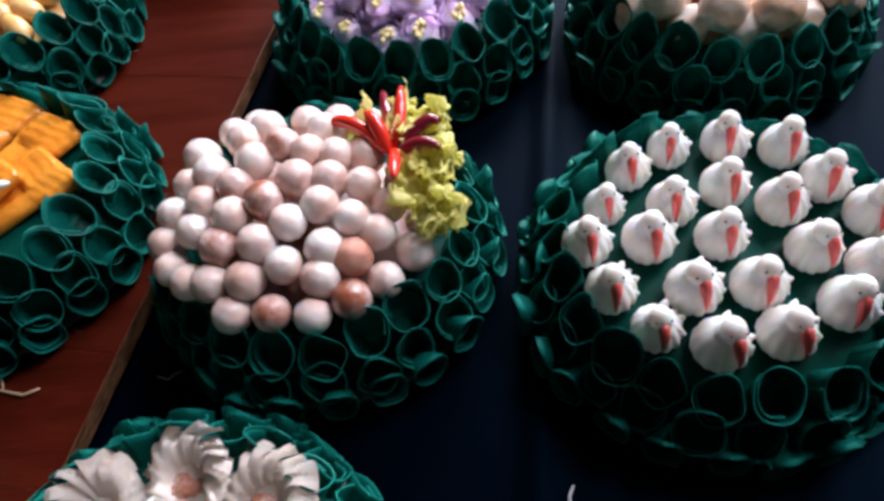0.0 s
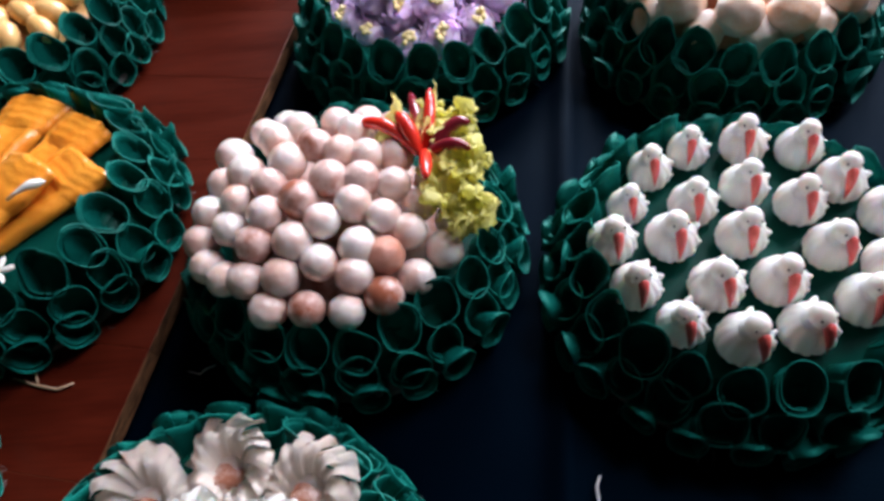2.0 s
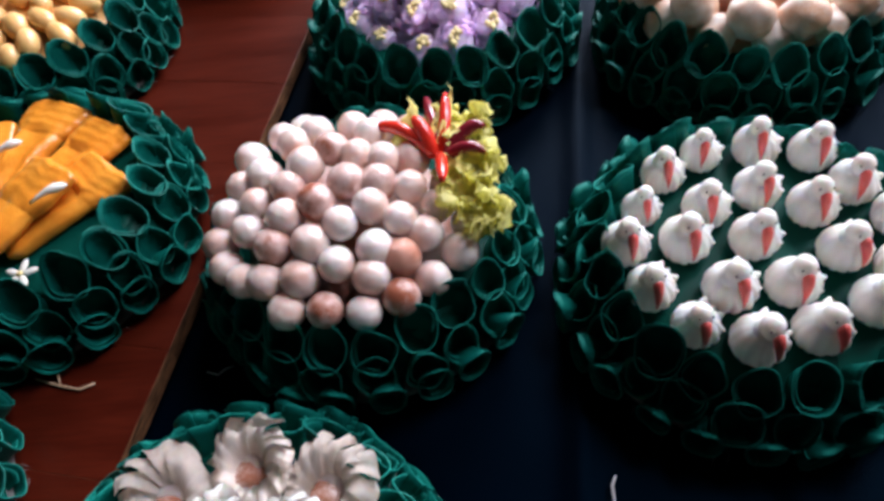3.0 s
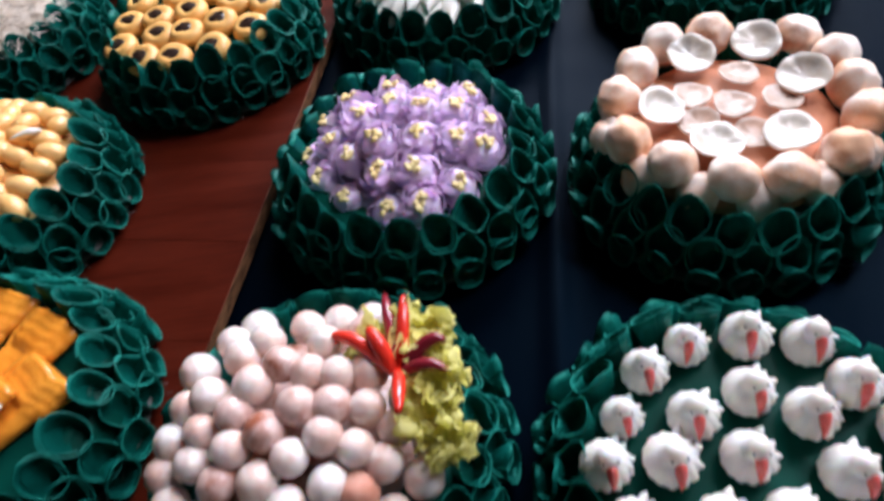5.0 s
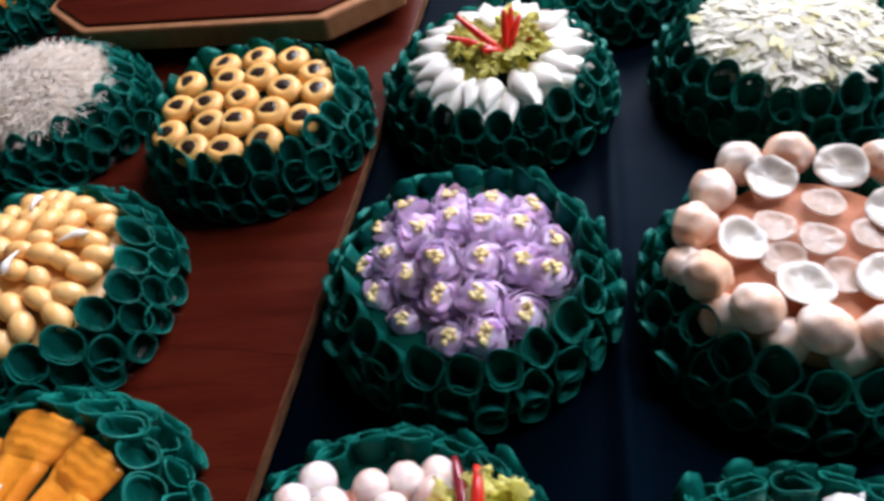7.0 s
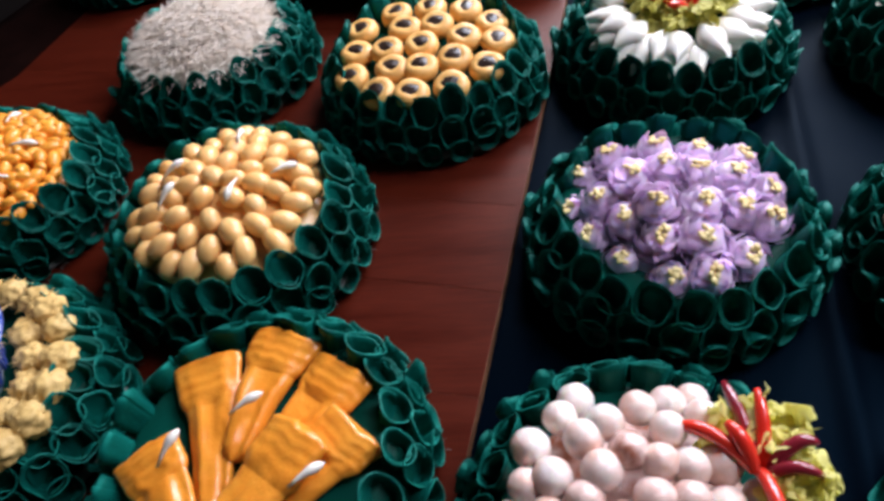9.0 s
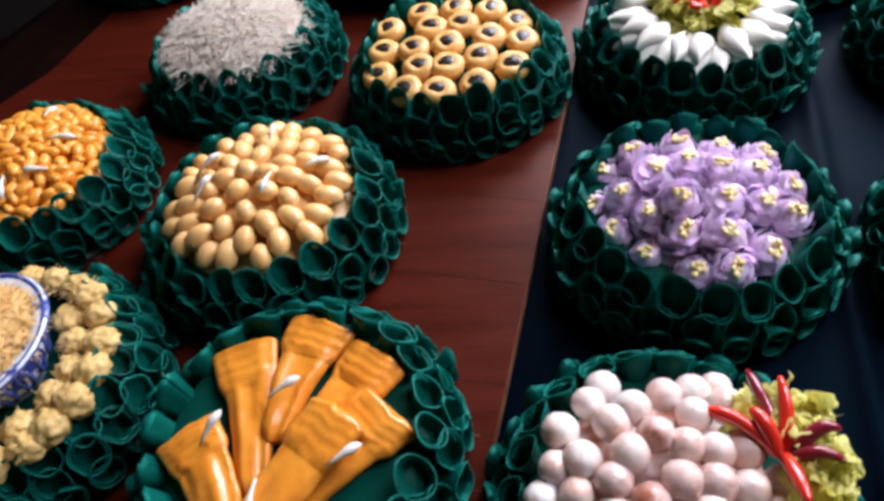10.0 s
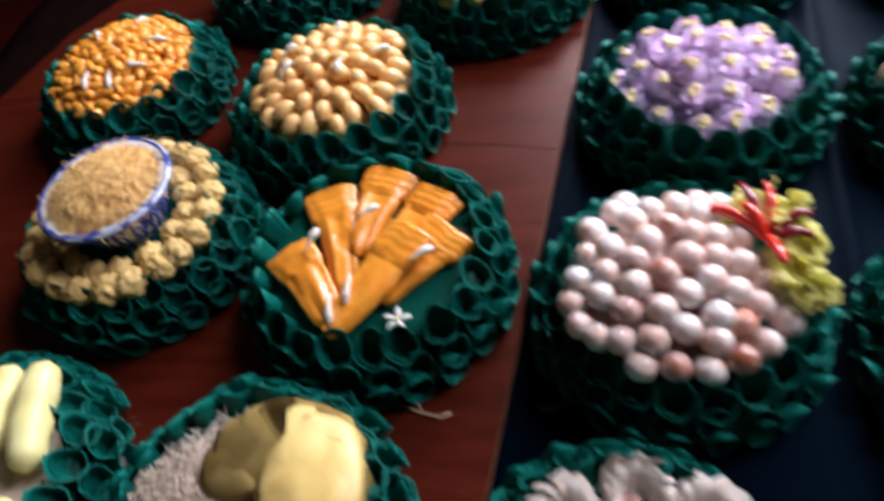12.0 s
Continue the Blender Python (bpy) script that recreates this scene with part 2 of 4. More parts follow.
def ball(bm, r, centre=(0, 0, 0), sub=3, rough=0.0, freq=60.0, squash=(1, 1, 1), seed=0.0, mat=0, fn=None):
    made = bmesh.ops.create_icosphere(bm, subdivisions=sub, radius=1.0)["verts"]
    for v in made:
        d = v.co.normalized()
        k = r * (1 + rough * noise.noise(d * freq * r + Vector((seed, seed * 1.7, 0))))
        if fn:
            k *= fn(d)
        v.co = Vector((d.x * squash[0], d.y * squash[1], d.z * squash[2])) * k + Vector(centre)
    for f in {f for v in made for f in v.link_faces}:
        f.material_index = mat
    return bm


def tube(bm, pts, radii, seg=8, mat=0):
    """A closed tube along points."""
    rings = []
    for i, p in enumerate(pts):
        p = Vector(p)
        d = (Vector(pts[min(i + 1, len(pts) - 1)]) - Vector(pts[max(i - 1, 0)])).normalized()
        side = d.orthogonal() if i == 0 else (side - d * side.dot(d))
        side = side.normalized()
        up = d.cross(side)
        rings.append([bm.verts.new(p + radii[i] * (math.cos(2 * math.pi * k / seg) * side + math.sin(2 * math.pi * k / seg) * up)) for k in range(seg)])
    for a, b in zip(rings, rings[1:]):
        for k in range(seg):
            bm.faces.new((a[k], a[(k + 1) % seg], b[(k + 1) % seg], b[k])).material_index = mat
    bm.faces.new(rings[0][::-1]).material_index = mat
    bm.faces.new(rings[-1]).material_index = mat
    return bm


def slab(bm, corners, z0, z1, mat=0, edge_mat=None):
    """A prism over a polygon."""
    lo = [bm.verts.new((x, y, z0)) for x, y in corners]
    hi = [bm.verts.new((x, y, z1)) for x, y in corners]
    bm.faces.new(hi).material_index = mat
    bm.faces.new(lo[::-1]).material_index = mat
    n = len(lo)
    for i in range(n):
        bm.faces.new((lo[i], lo[(i + 1) % n], hi[(i + 1) % n], hi[i])).material_index = mat if edge_mat is None else edge_mat
    return bm


def box(bm, x0, x1, y0, y1, z0, z1, mat=0):
    return slab(bm, [(x0, y0), (x1, y0), (x1, y1), (x0, y1)], z0, z1, mat)


rng = random.Random(11)

# ---- large structure: room, table, board ----
CLOTH_Z = -0.015


def wall(name, boxes, mat, label):
    bm = bmesh.new()
    for b in boxes:
        box(bm, *b)
    return thing(name, mesh_of(name, bm, mat, False), label, name.split("_")[0], kind="structure")


wall("floor", [(-3.2, 1.6, -2.0, 2.6, -0.85, -0.75)], FLOOR, "dark reddish floor under the table")
# Unseen ceiling and walls, added; their dark colour keeps bounced light low.
wall("ceiling", [(-3.2, 1.6, -2.0, 2.6, 2.3, 2.4)], WALL, "plain unseen ceiling added over the table")
wall("wall_north", [(-3.2, -0.2, 2.4, 2.6, -0.75, 2.3), (1.2, 1.4, 2.4, 2.6, -0.75, 2.3), (-0.2, 1.2, 2.4, 2.6, -0.75, 0.70), (-0.2, 1.2, 2.4, 2.6, 1.70, 2.3)], WALL, "plain unseen wall added beyond the table, open for a lamp")
wall("wall_south", [(-3.2, 1.4, -2.0, -1.8, -0.75, 2.3)], WALL, "plain unseen wall added behind the table")
wall("wall_west", [(-3.2, -3.0, -1.8, 2.4, -0.75, 2.3)], WALL, "plain unseen wall added beside the table")
wall("wall_east", [(1.4, 1.6, -2.0, 0.9, -0.75, 2.3), (1.4, 1.6, 2.1, 2.6, -0.75, 2.3), (1.4, 1.6, 0.9, 2.1, -0.75, 0.75), (1.4, 1.6, 0.9, 2.1, 1.75, 2.3)], WALL, "plain unseen wall added on the right, open for a lamp")


def edge_x(y):
    """The long edge of the wooden board."""
    return -0.2 + 0.195 * (y - 0.25)


def cloth_table():
    """The cloth-covered table: one sheet with soft creases that falls over its sides."""
    t = new("cloth_table")
    tagged(t, "low table under a dark navy cloth with soft creases", "table")
    bm = bmesh.new()
    box(bm, -0.62, 1.15, -0.45, 1.75, CLOTH_Z - 0.04, CLOTH_Z - 0.006)
    part("tabletop", bm, WOOD, t, smooth=False)
    for x, y in ((-0.55, -0.38), (1.08, -0.38), (-0.55, 1.68), (1.08, 1.68)):
        bm = bmesh.new()
        box(bm, x - 0.03, x + 0.03, y - 0.03, y + 0.03, -0.75, CLOTH_Z - 0.04)
        part("leg", bm, WOOD, t, smooth=False)
    bm = bmesh.new()
    nx, ny = 300, 60
    x0, x1, y0, y1 = -0.40, 1.2, -0.5, 1.8
    rows = []
    for j in range(ny + 1):
        row = []
        for i in range(nx + 1):
            x, y = x0 + (x1 - x0) * i / nx, y0 + (y1 - y0) * j / ny
            fold = x - (0.06 + 0.13 * y)
            z = CLOTH_Z - 0.004 + 0.0050 * math.exp(-(fold / 0.008) ** 2) + 0.0012 * noise.noise((x * 5, y * 5, 0))
            if x > 1.16 or y < -0.46 or y > 1.76:
                z -= 0.25
            row.append(bm.verts.new((x, y, z)))
        rows.append(row)
    for j in range(ny):
        for i in range(nx):
            bm.faces.new((rows[j][i], rows[j][i + 1], rows[j + 1][i + 1], rows[j + 1][i]))
    part("tablecloth", bm, CLOTH, t, "navy cloth with a pressed crease")


cloth_table()


def wooden_board():
    """The varnished board that lies over part of the cloth, in planks, with a rounded far corner."""
    t = new("wooden_table_board")
    tagged(t, "red-brown varnished wooden board with a raw edge", "board")
    outline = [(edge_x(-0.35) - 0.84, -0.35), (edge_x(-0.35), -0.35), (edge_x(1.75), 1.75), (edge_x(1.75) - 0.30, 1.75), (-0.445, 1.46), (-0.68, 1.33), (-0.74, 1.20), (-0.77, 1.10), (-0.80, 1.00), (-0.86, 0.92), (-0.905, 0.80), (edge_x(0.70) - 0.84, 0.70)]
    along = Vector((0.195, 1.0)).normalized()

    def keep(poly, level, side):
        """The part of a polygon on one side of a line across the board."""
        out = []
        for a, b in zip(poly, poly[1:] + poly[:1]):
            da, db = side * (Vector(a).dot(along) - level), side * (Vector(b).dot(along) - level)
            if da >= 0:
                out.append(a)
            if (da > 0) != (db > 0) and abs(da - db) > 1e-9:
                f = da / (da - db)
                out.append((a[0] + (b[0] - a[0]) * f, a[1] + (b[1] - a[1]) * f))
        return out

    level = -0.42
    r = random.Random(8)
    while level < 1.8:
        wide = r.uniform(0.085, 0.125)
        poly = keep(keep(outline, level, 1), level + wide - 0.00006, -1)
        if len(poly) > 2:
            bm = bmesh.new()
            slab(bm, poly, -0.0145, -r.uniform(0.0, 0.00025), 0, 1)
            ob = part("plank", mesh_of("plank", bm, [WOOD, BOARD_EDGE], False), None, t)
            m = ob.modifiers.new("bevel", "BEVEL")
            m.width, m.segments = 0.0004, 2
        level += wide
    # the rounded rim that falls away at the far corner, coloured black for shade
    inner = [(-0.950, 0.700), (-0.905, 0.80), (-0.86, 0.92), (-0.80, 1.00), (-0.77, 1.10), (-0.74, 1.20), (-0.68, 1.33), (-0.445, 1.46)]
    outer = [(-0.972, 0.702), (-0.976, 0.80), (-0.992, 0.93), (-0.990, 1.00), (-0.965, 1.08), (-0.930, 1.16), (-0.830, 1.36), (-0.440, 1.52)]
    bm = bmesh.new()
    rows = []
    for (ax, ay), (bx, by) in zip(inner, outer):
        rows.append([bm.verts.new((ax + (bx - ax) * s, ay + (by - ay) * s, -0.0010 - 0.012 * s * s)) for s in (0.0, 0.25, 0.5, 0.75, 1.0)] + [bm.verts.new((bx, by, -0.06))])
    for q, r in zip(rows, rows[1:]):
        for k in range(5):
            bm.faces.new((q[k], q[k + 1], r[k + 1], r[k]))
    part("rim", bm, RIM_SHADE, t, "rounded rim coloured black for shade")
    # the apron that carries the part beyond the cloth table
    bm = bmesh.new()
    box(bm, -0.98, -0.66, -0.3, 0.72, -0.06, -0.015)
    part("apron", bm, WOOD, t, smooth=False)
    for x, y in ((-0.95, -0.26), (-0.95, 0.68)):
        bm = bmesh.new()
        box(bm, x - 0.025, x + 0.025, y - 0.025, y + 0.025, -0.75, -0.06)
        part("leg", bm, WOOD, t, smooth=False)


wooden_board()


def wooden_stand():
    """The raised eight-sided stand on the far end of the board."""
    t = new("wooden_stand")
    tagged(t, "raised eight-sided wooden stand with pale edges and red-brown top", "stand")
    pts = [(-0.476, 1.086), (-0.14, 1.030), (-0.045, 1.085), (-0.02, 1.36), (-0.12, 1.46), (-0.43, 1.50), (-0.53, 1.42), (-0.55, 1.16)]
    cx, cy = -0.285, 1.26
    bm = bmesh.new()
    slab(bm, pts, 0.021, 0.054)
    ob = part("rim", bm, WOOD_EDGE, t, "pale wooden rim", smooth=False)
    mod = ob.modifiers.new("bevel", "BEVEL")
    mod.width, mod.segments = 0.004, 2
    bm = bmesh.new()
    slab(bm, [(cx + (x - cx) * 0.955, cy + (y - cy) * 0.95) for x, y in pts], 0.0542, 0.058)
    ob = part("top", bm, WOOD, t, smooth=False)
    mod = ob.modifiers.new("bevel", "BEVEL")
    mod.width, mod.segments = 0.003, 2
    for x, y in ((-0.42, 1.16), (-0.14, 1.12), (-0.12, 1.37), (-0.44, 1.40)):
        bm = bmesh.new()
        lathe(bm, [(0, 0), (0.028, 0), (0.032, 0.015), (0.026, 0.021), (0, 0.021)], 16)
        for v in bm.verts:
            v.co += Vector((x, y, 0.0))
        part("foot", bm, WOOD, t)


wooden_stand()


# ---- ribbon trays ----
def roll_mesh(seed):
    """One ribbon wound into an open bud: its layers pinched together at the back and parting towards the front."""
    r = random.Random(seed)
    turns, n, rows, size, length = r.uniform(1.30, 1.75), 84, 6, 0.0138, 0.034
    phase, inner, turn = r.uniform(-0.9, 0.9), r.uniform(0.30, 0.46), r.choice((-1, 1))
    point, slant, wide, deep = r.uniform(0.04, 0.20), r.uniform(0.13, 0.20), r.uniform(0.92, 1.04), r.uniform(0.92, 1.0)
    peak, corner = r.uniform(0.0025, 0.0070), r.uniform(2.3, 3.4)
    flat, spin = r.uniform(0.0, 0.05), r.uniform(-0.4, 0.4)
    bm = bmesh.new()
    shells = []
    for thick in (0.0, -0.0006):
        sheet = []
        for i in range(n + 1):
            u = i / n
            a = math.pi / 2 + phase + (u - 1) * turns * 2 * math.pi
            back = 0.5 + 0.5 * math.sin(a)
            f = 1 - inner * (1 - u) ** 0.9 * (0.12 + 0.88 * (1 - back) ** 0.6) + flat * math.sin(3 * a + spin)
            q = f * (abs(math.cos(a + spin)) ** corner + abs(math.sin(a + spin)) ** corner) ** (-1 / corner) * (1 + point * back**8)
            top = length * (0.82 + slant * math.sin(a)) + peak * back**6 - 0.0026 * (1 - u) + 0.0006 * math.sin(3 * a + seed)
            col = []
            for k in range(rows):
                h = k / (rows - 1)
                rad = size * q * (0.64 + 0.36 * h**0.8) + thick + 0.0006 * h**6
                col.append(bm.verts.new((turn * rad * math.cos(a) * wide, rad * math.sin(a) * deep, top * h)))
            sheet.append(col)
        shells.append(sheet)
    out, inn = shells
    for i in range(n):
        for k in range(rows - 1):
            bm.faces.new((out[i][k], out[i + 1][k], out[i + 1][k + 1], out[i][k + 1]))
            bm.faces.new((inn[i][k + 1], inn[i + 1][k + 1], inn[i + 1][k], inn[i][k]))
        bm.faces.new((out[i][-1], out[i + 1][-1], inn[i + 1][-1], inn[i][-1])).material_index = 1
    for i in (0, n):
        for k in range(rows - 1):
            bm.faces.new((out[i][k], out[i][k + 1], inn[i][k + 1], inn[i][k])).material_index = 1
    # the inner fold leans from the back lip down towards the front
    dip, lean, m = r.uniform(0.10, 0.24), r.uniform(-0.55, 0.55), 20
    rings = []
    for w in (0.97, 0.80, 0.58, 0.30):
        ring = []
        for t in range(m):
            a = 2 * math.pi * t / m
            x, y = w * math.cos(a), w * math.sin(a)
            back = min(1.0, max(0.0, 0.5 + 0.5 * (y * math.cos(lean) + x * math.sin(lean))))
            rad = size * 0.80 * (1 + point * (0.5 + 0.5 * math.sin(a)) ** 8)
            ring.append(bm.verts.new((rad * x * wide, rad * y * deep + 0.0012, length * (dip + (0.84 - dip) * back**1.7 - 0.14 * (1 - w * w) * back + 0.05 * math.cos(3 * a + spin) * w))))
        rings.append(ring)
    for q, p in zip(rings, rings[1:]):
        for t in range(m):
            bm.faces.new((q[t], q[(t + 1) % m], p[(t + 1) % m], p[t]))
    bm.faces.new(rings[-1])
    bmesh.ops.recalc_face_normals(bm, faces=bm.faces[:])
    return crisp(mesh_of("ribbon_roll", bm, [RIBBON, LIT_EDGE]), 1)


ROLLS = [roll_mesh(s) for s in range(16)]


def make_shared_meshes():
    bm = bmesh.new()
    lathe(bm, [(0, 0.003), (0.106, 0.003), (0.106, 0.02), (0.100, 0.036), (0.092, 0.042), (0, 0.042)], 48)
    body = mesh_of("body", bm, LINING)
    bm = bmesh.new()
    lathe(bm, [(0, 0.046), (0.07, 0.046), (0.091, 0.0455), (0.094, 0.043)], 48, lambda x, y, z, a: (x, y, z + 0.0012 * noise.noise((x * 40, y * 40, 1))))
    lining = mesh_of("lining", bm, LINING)
    bm = bmesh.new()
    lathe(bm, [(0, 0), (0.112, 0), (0.115, 0.002), (0.112, 0.0045), (0, 0.005)], 60, lambda x, y, z, a: (x * (1 + 0.010 * noise.noise((x * 60, y * 60, 0))), y * (1 + 0.010 * noise.noise((x * 60, y * 60, 3))), z))
    base = mesh_of("base", bm, JUTE)
    r = random.Random(5)
    bm = bmesh.new()
    for i in range(80):
        a = r.uniform(0, 2 * math.pi)
        p = Vector((0.118 * math.cos(a), 0.118 * math.sin(a), r.uniform(0.001, 0.004)))
        d = Vector((math.cos(a + r.uniform(-1.2, 1.2)), math.sin(a + r.uniform(-1.2, 1.2)), r.uniform(-0.1, 0.15))) * r.uniform(0.003, 0.009)
        mid = p + d * 0.5 + Vector((r.uniform(-1, 1), r.uniform(-1, 1), 0.3)) * 0.0015
        end = p + d
        end.z = max(end.z, 0.0008)
        tube(bm, [p, mid, end], [0.0003, 0.0003, 0.00015], 3)
    fringe = mesh_of("fringe", bm, JUTE)
    return body, lining, base, fringe


BODY, TRAY_LINING, BASE, FRINGE = make_shared_meshes()


def tray(x, y, z, label, size=1.0):
    """A round tray wrapped in three staggered rings of rolled green ribbon. Returns its pose."""
    t = new("ribbon_tray")
    pose_m = Matrix.Translation((x, y, z)) @ Matrix.Diagonal((size, size, size, 1)) @ Matrix.Rotation(rng.uniform(0, 6.28), 4, "Z")
    t.matrix_world = pose_m
    tagged(t, label, "tray", "ribbon trays on the table")
    part("body", BODY, None, t)
    part("lining", TRAY_LINING, None, t, "smooth dark green lining")
    base = part("base", BASE, None, t, "grey woven base")
    tagged(part("fringe", FRINGE, None, base, "frayed grey threads"), kind="stuff")
    for ring, (count, r0, z0, slope, scale, deep) in enumerate(((22, 0.0930, 0.0295, 66, 1.03, 0.97), (24, 0.1000, 0.0130, 51, 1.00, 0.96), (25, 0.1040, 0.0050, 32, 0.94, 0.94))):
        for i in range(count):
            a = 2 * math.pi * (i + 0.5 * (ring % 2)) / count + rng.uniform(-0.03, 0.03)
            e = radians(slope + rng.uniform(-7, 7))
            out = Vector((math.cos(a), math.sin(a), 0))
            d = out * math.cos(e) + Vector((0, 0, math.sin(e)))
            up = -out * math.sin(e) + Vector((0, 0, math.cos(e)))
            side = up.cross(d)
            s = scale * rng.uniform(0.93, 1.05)
            m = Matrix((side, up, d)).transposed().to_4x4() @ Matrix.Rotation(rng.uniform(-0.3, 0.3), 4, "Z") @ Matrix.Diagonal((s, s, s * deep * rng.uniform(0.92, 1.08), 1))
            ob = part("ribbon_roll", rng.choice(ROLLS), None, t)
            ob.matrix_basis = Matrix.Translation(out * r0 + Vector((0, 0, z0))) @ m
    return Vector((x, y, z))


NAVY, BOARD = CLOTH_Z, 0.0
FILL = 0.046
PINK_AT = tray(-0.043, 0.396, NAVY, "round green ribbon tray heaped with pink sweet balls")
SWAN_AT = tray(0.213, 0.349, NAVY, "round green ribbon tray holding white bird-shaped sweets")
LILAC_AT = tray(0.016, 0.648, NAVY, "round green ribbon tray piled with lilac piped flowers", 1.025)
CUP_AT = tray(0.278, 0.608, NAVY, "round green ribbon tray with a terracotta dish of peach cups", 1.01)
PETAL_AT = tray(0.061, 0.916, NAVY, "round green ribbon tray with a ring of white petals", 1.03)
FLAKE_AT = tray(0.350, 0.890, NAVY, "round green ribbon tray heaped with white flakes", 1.02)
BUN_AT = tray(-0.206, 0.883, BOARD, "round green ribbon tray of dotted yellow buns", 1.033)
BEAN_AT = tray(-0.381, 0.672, BOARD, "round green ribbon tray heaped with golden beans", 1.055)
FAN_AT = tray(-0.306, 0.437, BOARD, "round green ribbon tray of fluted orange pastries", 1.045)
BOWL_AT = tray(-0.568, 0.489, BOARD, "round green ribbon tray of tan dumplings round a bowl", 1.025)
SEED_AT = tray(-0.666, 0.741, BOARD, "round green ribbon tray heaped with small orange seeds", 1.02)
COCO_AT = tray(-0.481, 0.952, BOARD, "round green ribbon tray heaped with shredded coconut", 1.02)
BLOSSOM_AT = tray(-0.105, 0.152, NAVY, "round green ribbon tray of milky piped blossoms")
FOLD_AT = tray(-0.376, 0.198, BOARD, "round green ribbon tray of folded yellow sheets", 1.02)
ROLLS_AT = tray(-0.630, 0.230, BOARD, "round green ribbon tray of pale yellow rolls", 1.02)
FAR_AT = tray(0.205, 1.110, NAVY, "round green ribbon tray at the far end of the cloth")
FARSEED_AT = tray(-0.690, 1.265, BOARD, "round green ribbon tray of orange crumbs beside the stand", 1.02)


# ---- heaps ----
def dome(p, r_max, low, high):
    """Height and normal of a dome over a local point."""
    k = min(1.0, (p[0] ** 2 + p[1] ** 2) / r_max**2)
    z = low + (high - low) * (1 - k)
    n = Vector((2 * (high - low) * p[0] / r_max**2, 2 * (high - low) * p[1] / r_max**2, 1)).normalized()
    return z, n


def fill_up(points, r_max, gap, tries=4000, seed=1, clear=()):
    """Adds points inside a circle wherever there is room."""
    r = random.Random(seed)
    pts = [Vector((x, y)) for x, y in points]
    for _ in range(tries):
        a, d = r.uniform(0, 2 * math.pi), r_max * math.sqrt(r.random())
        p = Vector((d * math.cos(a), d * math.sin(a)))
        if all((p - q).length > gap for q in pts) and all((p - Vector(c[:2])).length > c[2] for c in clear):
            pts.append(p)
    return pts


def mound(name, at, r, low, high, mat, label, category, rough=0.003):
    """A solid heap under loose pieces."""
    bm = bmesh.new()
    prof = [(r * k / 10, low + (high - low) * (1 - (k / 10) ** 2)) for k in range(10, 0, -1)] + [(0, high)]
    lathe(bm, [(r, low - 0.004)] + prof, 40, lambda x, y, z, a: (x, y, z + rough * noise.noise((x * 60, y * 60, z * 60)) * (z > low - 0.002)))
    return thing(name, mesh_of(name, bm, mat), label, category, Matrix.Translation(at), kind="stuff")


# pink balls
def pink_balls():
    meshes = []
    for mat, count in ((PINK, 6), (ROSE, 3), (ORANGE_BALL, 1)):
        for i in range(count):
            bm = bmesh.new()
            ball(bm, 0.0122, sub=4, rough=0.035, freq=230, seed=i * 3.1 + 1, fn=lambda d: 1 + 0.018 * noise.noise(d * 9))
            meshes.append(mesh_of("sweet_ball", bm, mat))
    spots = [(-22, 42), (0, 56), (15, 38), (-10, 24), (-36, 32), (-27, 12), (-56, 10), (7, 17), (21, -4), (-72, 7), (-60, -10), (-38, -4), (-18, -17), (1, -4), (-81, -11), (-65, -27), (-39, -24), (-47, -41), (-87, -28), (-82, -45), (-69, -56), (-53, -60), (-40, -78), (-15, -80), (9, -82), (32, -73), (52, -61), (70, -42), (49, -35), (34, -28), (56, -16), (41, -5), (24, 15), (42, 18), (16, -21), (-3, -32), (-22, -43), (-6, -56), (-30, -62), (18, -47), (15, -63), (34, -51)]
    rosy = (3, 8, 11, 12, 13, 17, 23, 25)
    pts = [(x / 1000, y / 1000) for x, y in spots]
    pts = [p for p in fill_up(pts, 0.080, 0.0192, 12000, 6, ((0.070, 0.032, 0.030), (0.084, 0.0, 0.020))) if p.y < 0.076]
    for i, p in enumerate(pts):
        z = max(0.060, 0.1005 - 3.4 * ((p.x + 0.0147) ** 2 + (p.y - 0.019) ** 2) - 0.55 * max(0.0, p.y - 0.042))
        me = meshes[9] if i == 41 else meshes[6 + i % 3] if i in rosy else meshes[i % 6]
        label = "orange round sweet in a heap of pink ones" if i == 41 else "browned pink round sweet in the heap" if i in rosy else "pale pink speckled round sweet in the heap"
        s = rng.uniform(0.93, 1.05)
        thing("sweet_ball", me, label, "sweet ball", Matrix.Translation(PINK_AT + Vector((p.x, p.y, z))) @ Euler((rng.uniform(0, 6), rng.uniform(0, 6), 0)).to_matrix().to_4x4() @ Matrix.Diagonal((s, s * rng.uniform(0.96, 1.03), s, 1)), "heap of pink balls")
    mound("ball_heap_core", PINK_AT + Vector((-0.008, 0, 0)), 0.074, FILL, 0.074, ROSE, "packed pink dough filling under the balls", "filling")


pink_balls()


def chilli(at, pts, r0, mat, label):
    bm = bmesh.new()
    ps = [Vector(p) for p in pts]
    curve = []
    for k in range(11):
        u = k / 10
        curve.append(ps[0] * (1 - u) ** 2 + ps[1] * 2 * u * (1 - u) + ps[2] * u * u)
    rad = [r0 * (0.25 + 0.75 * math.sin(min(1, 0.12 + u * 1.5) * math.pi / 2)) * (1 - 0.15 * u) if u < 0.93 else r0 * 0.45 for u in [k / 10 for k in range(11)]]
    tube(bm, curve, rad, 10)
    thing("chilli", mesh_of("chilli", bm, mat), label, "chilli", Matrix.Translation(at), "chilli garnish")


